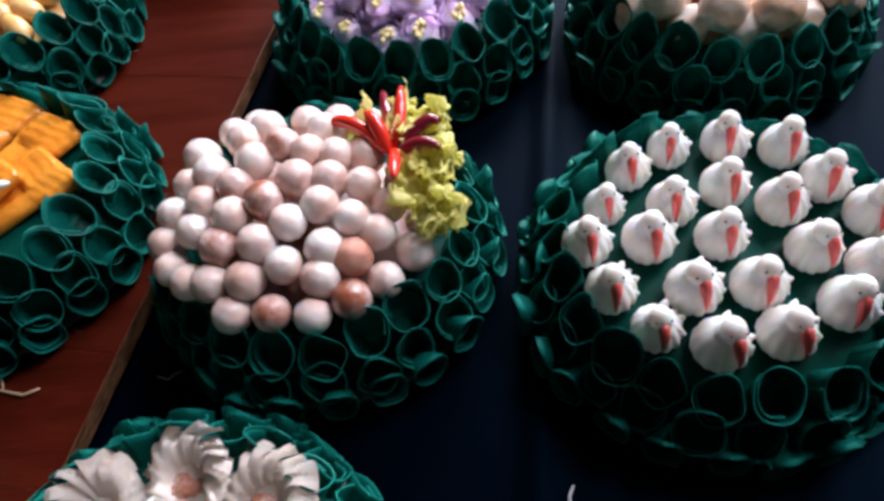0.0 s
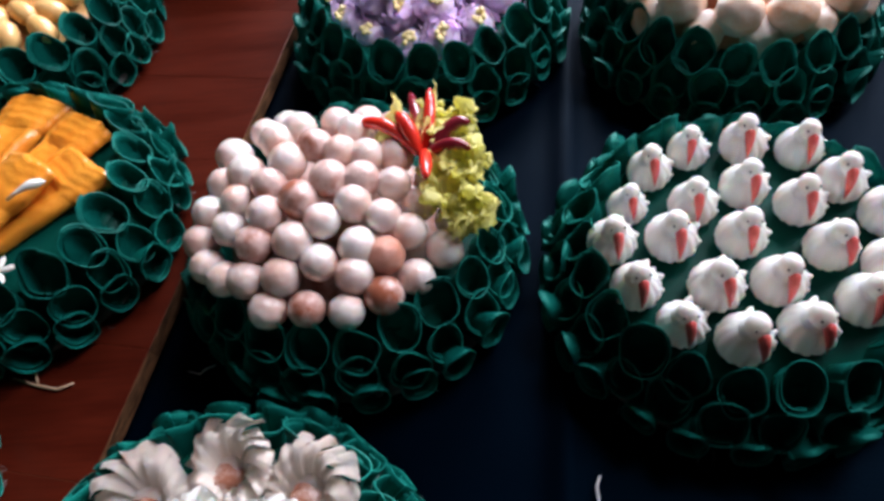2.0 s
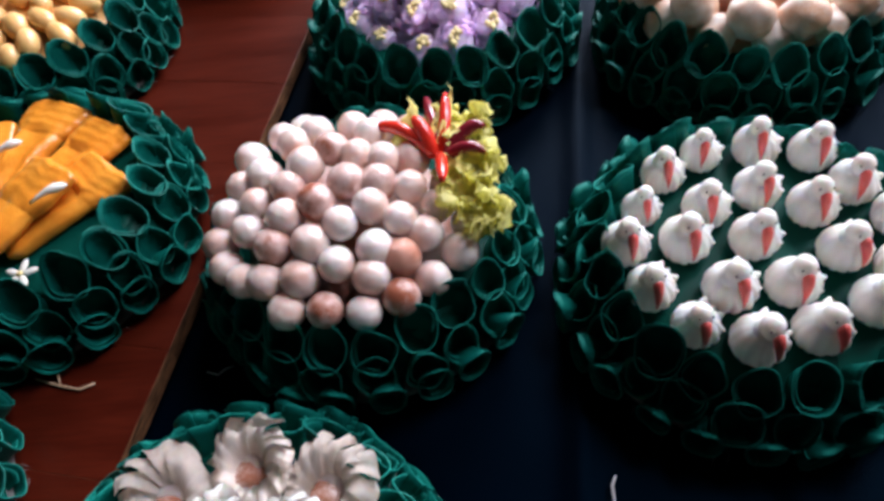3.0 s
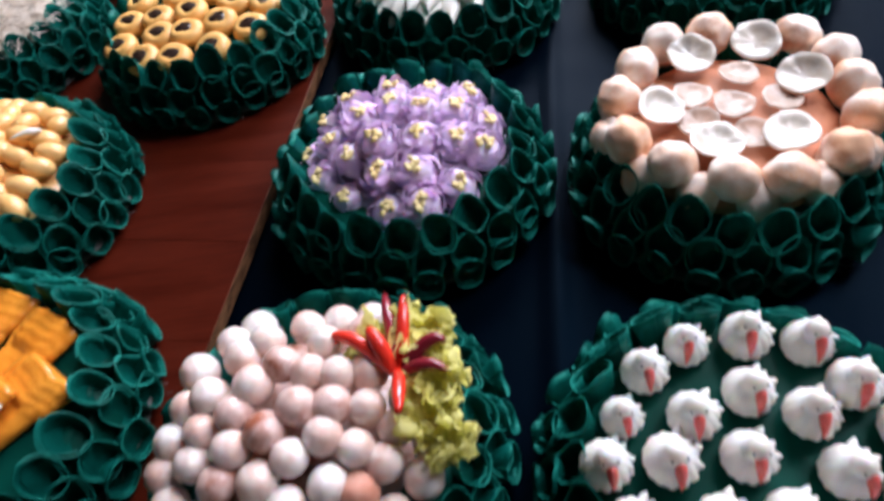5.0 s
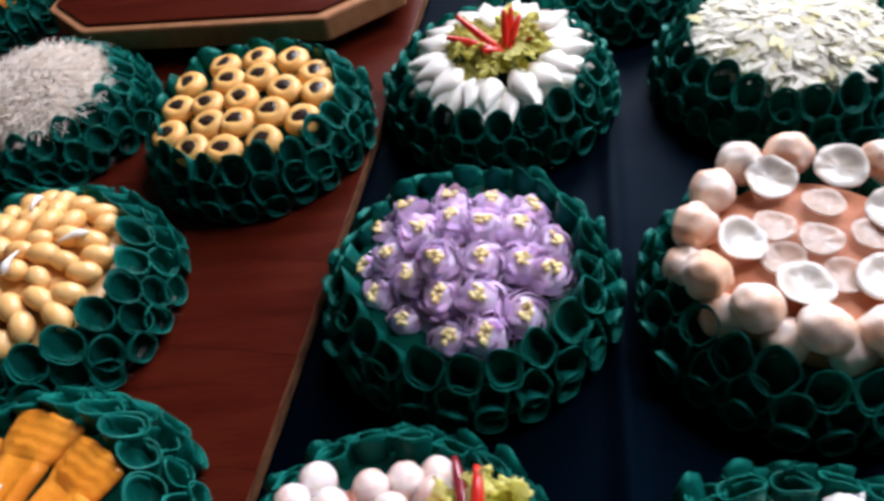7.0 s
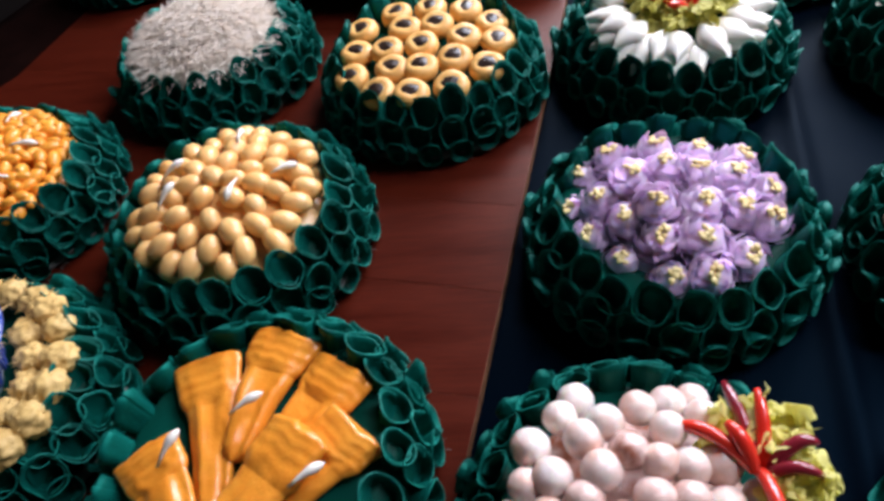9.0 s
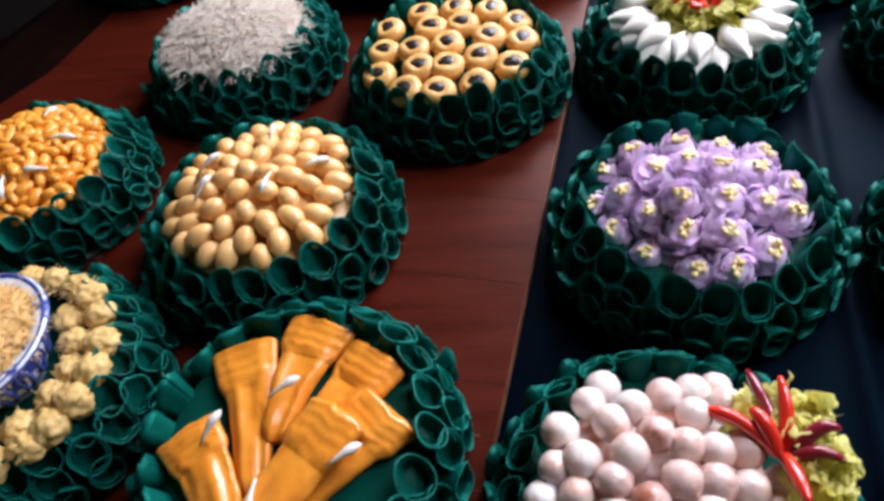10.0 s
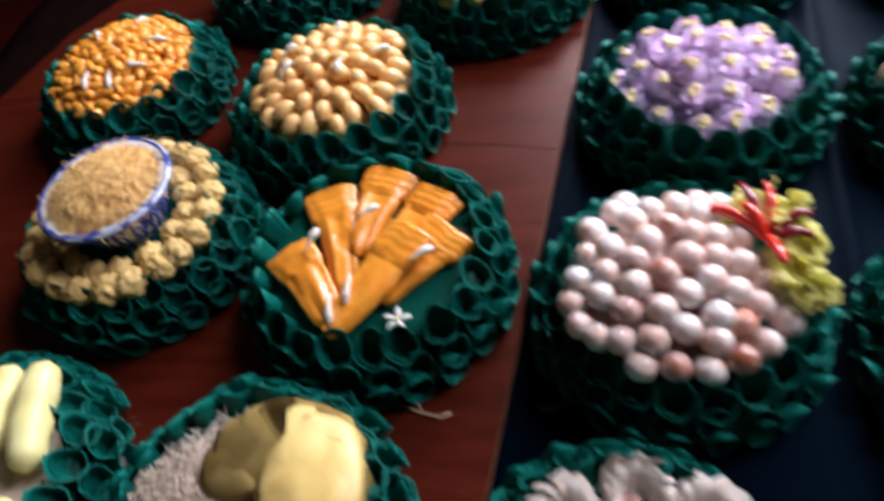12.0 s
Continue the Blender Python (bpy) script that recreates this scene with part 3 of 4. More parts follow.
def lettuce(at, leaves, seed, mat=LETTUCE, label="frilly yellow-green lettuce garnish beside red chillies"):
    """Leaves given as (x, y, z, heading, length, width, pitch)."""
    t = new("lettuce_garnish")
    t.matrix_world = Matrix.Translation(at)
    tagged(t, label, "lettuce")
    r = random.Random(seed)
    for x, y, z, heading, length, width, pitch in leaves:
        bm = bmesh.new()
        nu, nv = 60, 44
        s = r.uniform(0, 50)
        grid = []
        for i in range(nu + 1):
            u = i / nu
            row = []
            for j in range(nv + 1):
                v = j / nv * 2 - 1
                w = width * (0.35 + 0.65 * math.sin(min(1, u * 1.1) * math.pi * 0.6))
                frill = abs(v) ** 1.5 + max(0, u - 0.6) * 1.6
                k = noise.noise_vector((u * 7 + s, v * 4, s * 0.3)) * 0.009 * frill + noise.noise_vector((u * 14 + s, v * 6, 2)) * 0.0060 * frill + noise.noise_vector((u * 34, v * 22, s)) * 0.0040 * max(0.0, frill - 0.6)
                p = Vector((v * w * 0.5, u * length, 0.006 * v * v - 0.25 * length * u * u + 0.003 * math.sin(u * 16 + s))) + k
                row.append(bm.verts.new(p))
            grid.append(row)
        for i in range(nu):
            for j in range(nv):
                bm.faces.new((grid[i][j], grid[i][j + 1], grid[i + 1][j + 1], grid[i + 1][j]))
        ob = part("leaf", bm, mat, t)
        ob.matrix_basis = Matrix.Translation((x, y, z)) @ Matrix.Rotation(radians(heading), 4, "Z") @ Matrix.Rotation(radians(pitch), 4, "X")


lettuce(PINK_AT, [(0.070, 0.014, 0.092, 190, 0.044, 0.022, 4), (0.080, 0.012, 0.088, 194, 0.050, 0.020, 3), (0.070, 0.018, 0.094, 285, 0.024, 0.026, 12), (0.066, 0.020, 0.095, 332, 0.032, 0.030, 10), (0.058, 0.020, 0.095, 12, 0.030, 0.026, 8), (0.084, 0.002, 0.084, 182, 0.040, 0.020, 2), (0.074, 0.010, 0.090, 240, 0.024, 0.022, 8), (0.058, 0.022, 0.094, 50, 0.022, 0.020, 6), (0.072, 0.024, 0.088, 350, 0.030, 0.024, 12)], 3)
for a, b, c, r0, mat, label in (
    ((0.0155, 0.038, 0.098), (0.034, 0.040, 0.112), (0.060, 0.010, 0.098), 0.0050, CHILLI, "bright red curved chilli on lettuce"),
    ((0.046, 0.036, 0.109), (0.053, 0.026, 0.112), (0.058, 0.012, 0.095), 0.0060, CHILLI, "bright red chilli on lettuce"),
    ((0.053, 0.068, 0.096), (0.057, 0.046, 0.104), (0.062, 0.014, 0.096), 0.0048, CHILLI_DARK, "dark maroon chilli on lettuce"),
    ((0.0675, 0.057, 0.108), (0.068, 0.040, 0.110), (0.064, 0.014, 0.097), 0.0046, CHILLI, "bright red chilli on lettuce"),
    ((0.092, 0.022, 0.108), (0.084, 0.030, 0.112), (0.065, 0.012, 0.096), 0.0050, CHILLI_DARK, "dark maroon curved chilli on lettuce"),
    ((0.092, 0.006, 0.102), (0.080, 0.014, 0.108), (0.064, 0.010, 0.096), 0.0046, CHILLI_DARK, "dark red chilli on lettuce"),
    ((0.064, -0.020, 0.109), (0.064, -0.006, 0.106), (0.062, 0.014, 0.095), 0.0048, CHILLI, "bright red chilli pointing outwards"),
):
    chilli(PINK_AT, (a, b, c), r0, mat, label)


# white bird-shaped sweets
def bird_mesh(seed):
    """A piped dumpling body with swept flutes, a round head leaning forward, a coral beak and small tail tips."""
    r = random.Random(seed)
    bm = bmesh.new()
    k, ph, sweep = r.uniform(0.22, 0.30), r.uniform(0, 6), r.uniform(0.5, 1.0)
    hx, hy = r.uniform(-0.002, 0.002), r.uniform(-0.0035, -0.0015)

    def fn(x, y, z, a):
        u = min(1.0, z / 0.0275)
        flank = 0.45 + 0.55 * max(0.0, math.cos(a + 0.6)) ** 0.7
        flute = abs(math.sin(6.5 * a + ph + sweep * u * 2)) ** 0.6 - 0.62
        w = 1 + k * flute * flank * math.sin(math.pi * min(1.0, 0.18 + u * 0.9)) + 0.07 * math.cos(a) * (1 - u) + 0.03 * noise.noise((x * 80, y * 80, z * 80 + seed))
        return x * w + hx * u * u, y * w + hy * u * u, z

    lathe(bm, [(0, 0), (0.0105, 0), (0.0142, 0.0025), (0.0161, 0.0065), (0.0166, 0.0110), (0.0158, 0.0155), (0.0138, 0.0198), (0.0108, 0.0232), (0.0072, 0.0258), (0.0036, 0.0272), (0, 0.0276)], 72, fn)
    ball(bm, 0.0078, (hx, hy - 0.0020, 0.0305), 3, 0.06, 120, (0.95, 1.05, 0.98), seed)
    ball(bm, 0.0082, (hx, hy - 0.0006, 0.0240), 3, 0.06, 120, (1.1, 1.05, 0.95), seed + 3)
    for i in range(4):
        a = radians(-30 + 26 * i) + r.uniform(-0.1, 0.1)
        base = Vector((0.0120 * math.cos(a), 0.0120 * math.sin(a) + 0.001, 0.010 + 0.0032 * (i % 2)))
        out = Vector((math.cos(a), math.sin(a), 0.35)).normalized()
        tube(bm, [base, base + out * 0.0035, base + out * 0.0065, base + out * 0.0085], [0.0036, 0.0034, 0.0022, 0.0006], 8)
    lx = r.uniform(-0.0015, 0.0035)
    tip = Vector((hx + lx, hy - 0.0172, 0.0135))
    top = Vector((hx, hy - 0.0078, 0.0325))
    steps = ((0.0, 0.0016), (0.12, 0.0036), (0.35, 0.0034), (0.65, 0.0021), (1.0, 0.0003))
    tube(bm, [top.lerp(tip, u) + Vector((0, -0.0020 * math.sin(u * math.pi), 0.0010 * math.sin(u * math.pi))) for u, w in steps], [w for u, w in steps], 10, 1)
    for e in (-1, 1):
        ball(bm, 0.00085, (hx + e * 0.0046, hy - 0.0076, 0.0345), 1, mat=2)
    return mesh_of("bird_shaped_sweet", bm, [WHITE_SWEET, BEAK, BLACK])


def birds():
    meshes = [bird_mesh(s) for s in range(6)]
    spots = [(-47, 61), (-18, 76), (19, 77), (53, 68), (69, 38), (-67, 33), (-26, 29), (9, 40), (39, 23), (-82, 5), (-45, 4), (-3, 2), (46, -12), (-73, -29), (-27, -33), (9, -33), (-52, -56), (-21, -69), (15, -65), (52, -50), (75, -27), (87, 10)]
    sizes = {5: 0.84, 0: 0.95, 1: 0.90, 16: 0.93}
    for i, (x, y) in enumerate(spots):
        s = sizes.get(i, 1.0) * rng.uniform(0.96, 1.04)
        m = Matrix.Translation(SWAN_AT + Vector((x / 1000, y / 1000, FILL - 0.0005))) @ Matrix.Rotation(radians(rng.uniform(-12, 16)), 4, "Z") @ Matrix.Diagonal((s * 0.91, s * 0.91, s * 1.08, 1))
        thing("bird_shaped_sweet", meshes[i % 6], "white piped bird-shaped sweet with a coral beak", "sweet", m, "birds on the tray")


birds()


# lilac flowers
def rosette_mesh(seed, mat, name):
    """A piped flower: a bulb of thick petals wound upwards one over the other, open at the top."""
    r = random.Random(seed)
    bm = bmesh.new()
    ball(bm, 0.0122, (0, 0, 0.0105), 3, 0.10, 160, (1, 1, 0.96), seed)
    turn = r.choice((-1, 1))
    lean = r.uniform(0, 6)
    for count, low, belly, lip, z0, tall, span in ((7, 0.0080, 0.0170, 0.0164, 0.0, 0.0150, 0.60), (6, 0.0070, 0.0146, 0.0128, 0.003, 0.0180, 0.66), (4, 0.0050, 0.0102, 0.0086, 0.010, 0.0150, 0.88)):
        start = r.uniform(0, 6)
        for k in range(count):
            sheet = bmesh.new()
            ph, grow = r.uniform(0, 6), r.uniform(0.86, 1.12)
            rows = []
            for i in range(8):
                u = i / 7
                row = []
                for j in range(9):
                    v = j / 8 * 2 - 1
                    a = start + 2 * math.pi * k / count + turn * (v * span * (1 - 0.35 * u * u) + 0.95 * u)
                    rad = low + (belly - low) * math.sin(min(1.0, u * 1.35) * math.pi / 2) + (lip - belly) * u**3 + 0.0020 * v * (1 - u * 0.4) + 0.0010 * math.sin(2.2 * v + ph) * u
                    z = z0 + tall * (u - 0.10 * u * u) * (1 - 0.20 * v * v * u) * grow + 0.0022 * u * math.cos(a - lean)
                    row.append(sheet.verts.new((rad * math.cos(a), rad * math.sin(a), z)))
                rows.append(row)
            for i in range(7):
                for j in range(8):
                    sheet.faces.new((rows[i][j], rows[i][j + 1], rows[i + 1][j + 1], rows[i + 1][j]))
            bmesh.ops.solidify(sheet, geom=sheet.faces[:], thickness=0.0021)
            tmp = bpy.data.meshes.new("petal")
            sheet.to_mesh(tmp)
            sheet.free()
            bm.from_mesh(tmp)
            bpy.data.meshes.remove(tmp)
    return mesh_of(name, bm, mat)


def lilac_flowers():
    petals = [rosette_mesh(s, LILAC, "piped_flower") for s in range(8)]
    centres = []
    for s in range(4):
        r = random.Random(s)
        bm = bmesh.new()
        for i in range(11):
            a, d = r.uniform(0, 6.28), 0.0046 * math.sqrt(r.random())
            ball(bm, r.uniform(0.0012, 0.0019), (d * math.cos(a) * 1.2, d * math.sin(a) * 0.9, 0.0232 + r.uniform(-0.0010, 0.0008)), 2, 0.3, 500, (1.3, 1.1, 0.7), i)
        centres.append(mesh_of("centre", bm, YOLK))
    spots = [(-49, 61, 68), (-35, 20, 83), (-75, 49, 55), (-63, 9, 68), (-88, 10, 52), (-46, -19, 73), (-74, -26, 58), (-51, -54, 58), (-19, -18, 87), (18, -23, 88), (-18, -46, 75), (13, -53, 81), (47, -64, 66), (-13, -78, 62), (16, -81, 67), (48, -22, 78), (71, -28, 71), (76, 2, 70), (62, 40, 72), (50, 15, 80), (-8, 60, 75), (-6, 26, 86), (21, 20, 84), (29, 54, 71)]
    for i, (x, y, z) in enumerate(spots):
        d = Vector((x * 0.0045, y * 0.0045 - 0.14, 1)).normalized()
        s = rng.uniform(1.16, 1.32) * (0.94 if z < 60 else 1.0)
        m = Matrix.Translation(LILAC_AT + Vector((x, y, z)) * 0.001 - d * (0.0238 * s)) @ turn_to(d, rng.uniform(0, 6))
        ob = thing("piped_flower", petals[i % 8], "lilac piped sugar flower with a yellow centre", "flower sweet", m @ Matrix.Diagonal((s, s, s, 1)), "lilac flower heap")
        part("centre", centres[i % 4], None, ob, "yellow icing centre")
    mound("flower_heap_core", LILAC_AT + Vector((-0.004, -0.008, 0)), 0.064, FILL, 0.060, LILAC, "lilac icing mass under the flowers", "icing")


lilac_flowers()


# peach cups on a terracotta dish
def cup_mesh(r, seed, depth, shell=PEACH, lining=CUP_WHITE):
    """A shallow dough saucer: peach outside, with a white lining inside."""
    wob = lambda x, y, z, a: (x * (1 + 0.05 * math.sin(3 * a + seed) + 0.05 * noise.noise((1.6 * math.cos(a), 1.6 * math.sin(a), seed * 3.3))), y * (1 + 0.04 * math.cos(2 * a + seed) + 0.05 * noise.noise((2 * math.cos(a), 2 * math.sin(a), seed + 9.1))), z + r * (0.06 * math.sin(2 * a + seed) + 0.10 * noise.noise((2.2 * math.cos(a), 2.2 * math.sin(a), seed * 1.7))) * math.hypot(x, y) / r)
    bm = bmesh.new()
    lathe(bm, [(0, -depth), (r * 0.45, -depth * 0.92), (r * 0.78, -depth * 0.55), (r * 0.97, -depth * 0.12), (r, 0.0), (r * 0.985, 0.0012)], 32, wob)
    outer = mesh_of("dough_cup", bm, shell)
    bm = bmesh.new()
    lathe(bm, [(r * 0.985, 0.0013), (r * 0.90, 0.0016), (r * 0.74, 0.0010), (r * 0.60, -depth * 0.10), (r * 0.46, -depth * 0.40), (r * 0.25, -depth * 0.60), (0, -depth * 0.64)], 32, wob)
    return outer, mesh_of("inside", bm, lining)


def peach_cups():
    bm = bmesh.new()
    lathe(bm, [(0, 0), (0.078, 0), (0.086, 0.006), (0.080, 0.014), (0.060, 0.0185), (0.030, 0.0205), (0, 0.021)], 48)
    thing("terracotta_dish", mesh_of("terracotta_dish", bm, CLAY), "upturned terracotta dish under peach dough cups", "dish", Matrix.Translation(CUP_AT + Vector((0, 0, FILL))))
    kinds = [cup_mesh(0.0196, s, 0.0038) for s in range(4)]
    small = [cup_mesh(0.0155, s + 9, 0.0022, SAUCER, SAUCER) for s in range(3)]
    bulbs = []
    for s in range(4):
        bm = bmesh.new()
        ball(bm, 0.0184, sub=4, rough=0.13, freq=75, squash=(1, 1, 0.94), seed=s, fn=lambda d: 1 + 0.05 * noise.noise(d * 2.2 + Vector((s, 0, 0))) + 0.03 * abs(math.sin(3 * math.atan2(d.y, d.x) + 4 * d.z + s)) * (1 - d.z * d.z))
        bulbs.append(mesh_of("dough_bulb", bm, PEACH))
    ring = [(-58, 69), (-79, 36), (-29, 97), (11, 102), (-82, -12), (-56, -43), (-19, -65), (18, -70), (62, -54), (92, -20), (94, 14), (94, 48), (76, 80)]
    for i, (x, y) in enumerate(ring):
        v = Vector((x, y)).normalized()
        m = Matrix.Translation(CUP_AT + Vector((x / 1000, y / 1000, 0.071))) @ turn_to((-v.x * 0.9, -v.y * 0.9, 0.6), rng.uniform(0, 6))
        thing("dough_bulb", bulbs[i % 4], "round peach dough bulb at the dish rim", "dough bulb", m, "ring of dough bulbs")
    for i, (x, y) in enumerate([(-76, -36), (-40, -62), (-3, -74), (42, -68), (-92, 10), (82, -44)]):
        m = Matrix.Translation(CUP_AT + Vector((x / 1000, y / 1000, 0.056))) @ turn_to((x, y, 60), rng.uniform(0, 6)) @ Matrix.Diagonal((0.92, 0.92, 0.86, 1))
        thing("dough_bulb", bulbs[(i + 1) % 4], "smaller peach dough bulb under the ring", "dough bulb", m, "ring of dough bulbs")
    for i, (x, y) in enumerate([(-13, 72), (41, 76), (61, 27), (-51, 14), (-22, -31), (31, -32)]):
        outer, inner = kinds[(i + 1) % 4]
        m = Matrix.Translation(CUP_AT + Vector((x / 1000, y / 1000, 0.078))) @ turn_to((-x * 0.004, -y * 0.003 - 0.10, 1.0), rng.uniform(0, 6))
        part("inside", inner, None, thing("dough_cup", outer, "open dough cup with its white inside facing up", "dough cup", m, "cups on the dish"), "smooth white inside")
    for i, (x, y) in enumerate([(18, 45), (4, 11), (-23, 28), (41, 10), (-27, -4), (7, -24)]):
        outer, inner = small[i % 3]
        m = Matrix.Translation(CUP_AT + Vector((x / 1000, y / 1000, 0.0725))) @ turn_to((x * 0.002 + rng.uniform(-0.05, 0.05), y * 0.002, 1.0), rng.uniform(0, 6))
        part("inside", inner, None, thing("dough_cup", outer, "small milky dough saucer on the terracotta", "dough cup", m, "saucers on the dish"), "smooth white inside")


peach_cups()


# dotted buns
def buns():
    kinds, dots = [], []
    for s in range(4):
        bm = bmesh.new()
        lathe(bm, [(0, 0), (0.013, 0), (0.0176, 0.004), (0.0190, 0.0088), (0.0180, 0.0134), (0.0145, 0.0168), (0.0100, 0.0174), (0.006, 0.0160), (0, 0.0150)], 28, lambda x, y, z, a: (x * (1 + 0.03 * math.sin(2 * a + s)), y * (1 + 0.03 * math.cos(3 * a + s)), z + 0.0006 * math.sin(3 * a + s)))
        kinds.append(mesh_of("dotted_bun", bm, BUN))
        bm = bmesh.new()
        ball(bm, 0.0080, (0, 0, 0.0162), 3, 0.25, 160, (1.2, 0.95, 0.26), s)
        dots.append(mesh_of("dot", bm, COCOA))
    spots = [(-39, 69), (2, 71), (43, 62), (72, 30), (-78, 45), (-26, 33), (11, 34), (42, 5), (79, -3), (-79, -1), (-43, -6), (-4, -4), (33, -31), (68, -45), (-80, -42), (-35, -39), (-3, -42), (-47, -71), (-12, -79), (31, -72)]
    for i, (x, y) in enumerate(spots):
        p = Vector((x / 1000, y / 1000)) * 0.97
        m = Matrix.Translation(BUN_AT + Vector((p.x, p.y, FILL + 0.008 * (1 - (p.length / 0.093) ** 2)))) @ turn_to((p.x * 1.0 + rng.uniform(-0.08, 0.08), p.y * 1.0 - 0.10 + rng.uniform(-0.08, 0.08), 1), rng.uniform(-0.6, 0.6))
        part("dot", dots[i % 4], None, thing("dotted_bun", kinds[i % 4], "round yellow bun with a dark dot on top", "bun", m, "buns on the tray"), "dark cocoa dot")


buns()


# white petals round lettuce and chillies
def petal_ring():
    kinds = []
    for s in range(4):
        r = random.Random(s)
        bm = bmesh.new()
        ball(bm, 0.012, (0, 0, 0.008), 3, 0.10, 60, (1, 1, 1), s)
        for v in bm.verts:
            t = (v.co.y + 0.012) / 0.024
            w = 1.38 * max(0.02, 1 - 1.95 * max(0, t - 0.42) ** 1.25) * (0.70 + 0.30 * min(1, t * 3))
            v.co = Vector((v.co.x * w, (t - 0.5) * 0.050, (v.co.z) * (1 - 0.35 * t) * 0.95))
        kinds.append(mesh_of("white_petal", bm, PETAL_WHITE))
    for tier, (count, r0, z, tilt) in enumerate(((21, 0.079, FILL + 0.006, -6), (17, 0.071, FILL + 0.015, -2))):
        for i in range(count):
            a = 360 * (i + 0.5 * tier) / count + rng.uniform(-4, 4)
            rad = radians(a)
            m = Matrix.Translation(PETAL_AT + Vector((r0 * math.cos(rad), r0 * math.sin(rad), z))) @ Matrix.Rotation(rad - math.pi / 2, 4, "Z") @ Matrix.Rotation(radians(tilt + rng.uniform(-5, 5)), 4, "X") @ Matrix.Rotation(radians(rng.uniform(-16, 16)), 4, "Y") @ Matrix.Diagonal((rng.uniform(0.85, 1.08), rng.uniform(0.92, 1.16), rng.uniform(0.8, 1.1), 1))
            thing("white_petal", kinds[i % 4], "thick white teardrop petal in a ring", "petal", m, "ring of white petals")
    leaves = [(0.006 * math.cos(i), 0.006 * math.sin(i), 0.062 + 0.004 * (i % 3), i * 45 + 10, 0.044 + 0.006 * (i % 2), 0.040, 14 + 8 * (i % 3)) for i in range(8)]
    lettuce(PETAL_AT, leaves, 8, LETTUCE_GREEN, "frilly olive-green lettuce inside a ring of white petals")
    heart = (0.010, -0.012, 0.070)
    for a, b in (((-0.037, 0.019, 0.103), (-0.016, 0.002, 0.088)), ((-0.050, 0.004, 0.089), (-0.026, -0.004, 0.086)), ((0.012, 0.009, 0.108), (0.012, 0.002, 0.090)), ((0.028, 0.010, 0.099), (0.022, 0.002, 0.088)), ((0.020, 0.016, 0.106), (0.018, 0.006, 0.090)), ((-0.014, -0.022, 0.083), (-0.004, -0.018, 0.084)), ((0.026, -0.032, 0.070), (0.022, -0.022, 0.078)), ((0.050, -0.004, 0.080), (0.032, -0.008, 0.084))):
        c = heart
        chilli(PETAL_AT, (a, b, c), 0.0047, CHILLI, "bright red chilli on lettuce inside white petals")


petal_ring()


# loose strands
def strands(name, at, count, r_max, low, high, length, width, mats, label, category, seed, tilt=0.35, flat=0.35, droop=0.3, seg=5):
    """A heap of fine curved strands, each a thin flat bar."""
    r = random.Random(seed)
    verts, faces, idx = [], [], []
    for i in range(count):
        a, d = r.uniform(0, 2 * math.pi), r_max * math.sqrt(r.random())
        p = Vector((d * math.cos(a), d * math.sin(a), 0))
        z, n = dome(p, r_max * 1.03, low, high)
        p.z = z + r.uniform(-0.001, 0.004)
        h = r.uniform(0, 2 * math.pi)
        d0 = (Vector((math.cos(h), math.sin(h), 0)) + n * r.uniform(-tilt * 0.3, tilt)).normalized()
        bend = Vector((r.uniform(-1, 1), r.uniform(-1, 1), r.uniform(-1, 0.2))) * droop
        ln = length * r.uniform(0.5, 1.2)
        w = width * r.uniform(0.6, 1.3)
        mi = 1 if len(mats) > 1 and r.random() < 0.16 else 0
        side = d0.cross(n).normalized()
        start = len(verts)
        for k in range(seg + 1):
            u = k / seg - 0.5
            q = p + d0 * (u * ln) + bend * ln * u * u
            q.z = max(q.z, low - 0.002)
            taper = 1 - 0.6 * (2 * abs(u)) ** 3
            up = n * (w * flat * taper)
            sd = side * (w * taper)
            verts += [q - sd - up, q + sd - up, q + sd + up, q - sd + up]
        for k in range(seg):
            b = start + 4 * k
            for e in range(4):
                faces.append((b + e, b + (e + 1) % 4, b + 4 + (e + 1) % 4, b + 4 + e))
                idx.append(mi)
        faces += [(start, start + 3, start + 2, start + 1), tuple(start + 4 * seg + e for e in range(4))]
        idx += [mi, mi]
    me = bpy.data.meshes.new(name)
    me.from_pydata(verts, [], faces)
    me.polygons.foreach_set("material_index", idx)
    for m in mats:
        me.materials.append(m)
    return thing(name, me, label, category, Matrix.Translation(at), kind="stuff")


mound("flake_heap_core", FLAKE_AT, 0.088, FILL + 0.002, 0.076, FLAKE, "packed white flakes inside the heap", "flakes", 0.006)
strands("white_flake_heap", FLAKE_AT, 1900, 0.083, 0.059, 0.083, 0.026, 0.0042, [FLAKE, FLAKE_YELLOW], "heap of white and pale yellow flakes on the tray", "flakes", 21, 0.30, 0.10, 1.6, 8)
mound("coconut_heap_core", COCO_AT, 0.088, FILL, 0.076, COCONUT, "packed coconut inside the heap", "coconut", 0.005)
strands("shredded_coconut_heap", COCO_AT, 4400, 0.087, 0.056, 0.088, 0.036, 0.00052, [COCONUT], "heap of fine pale shredded coconut on the tray", "coconut", 22, 0.65, 0.7, 0.7)


# golden beans and orange seeds
def egg_kinds(name, a, b, mat, count, seed):
    out = []
    for s in range(count):
        bm = bmesh.new()
        ball(bm, 1.0, sub=3, rough=0.04, freq=2.0, squash=(b, b * 0.95, a), seed=s + seed, fn=lambda d: 1 + 0.06 * d.z)
        out.append(mesh_of(name, bm, mat))
    return out


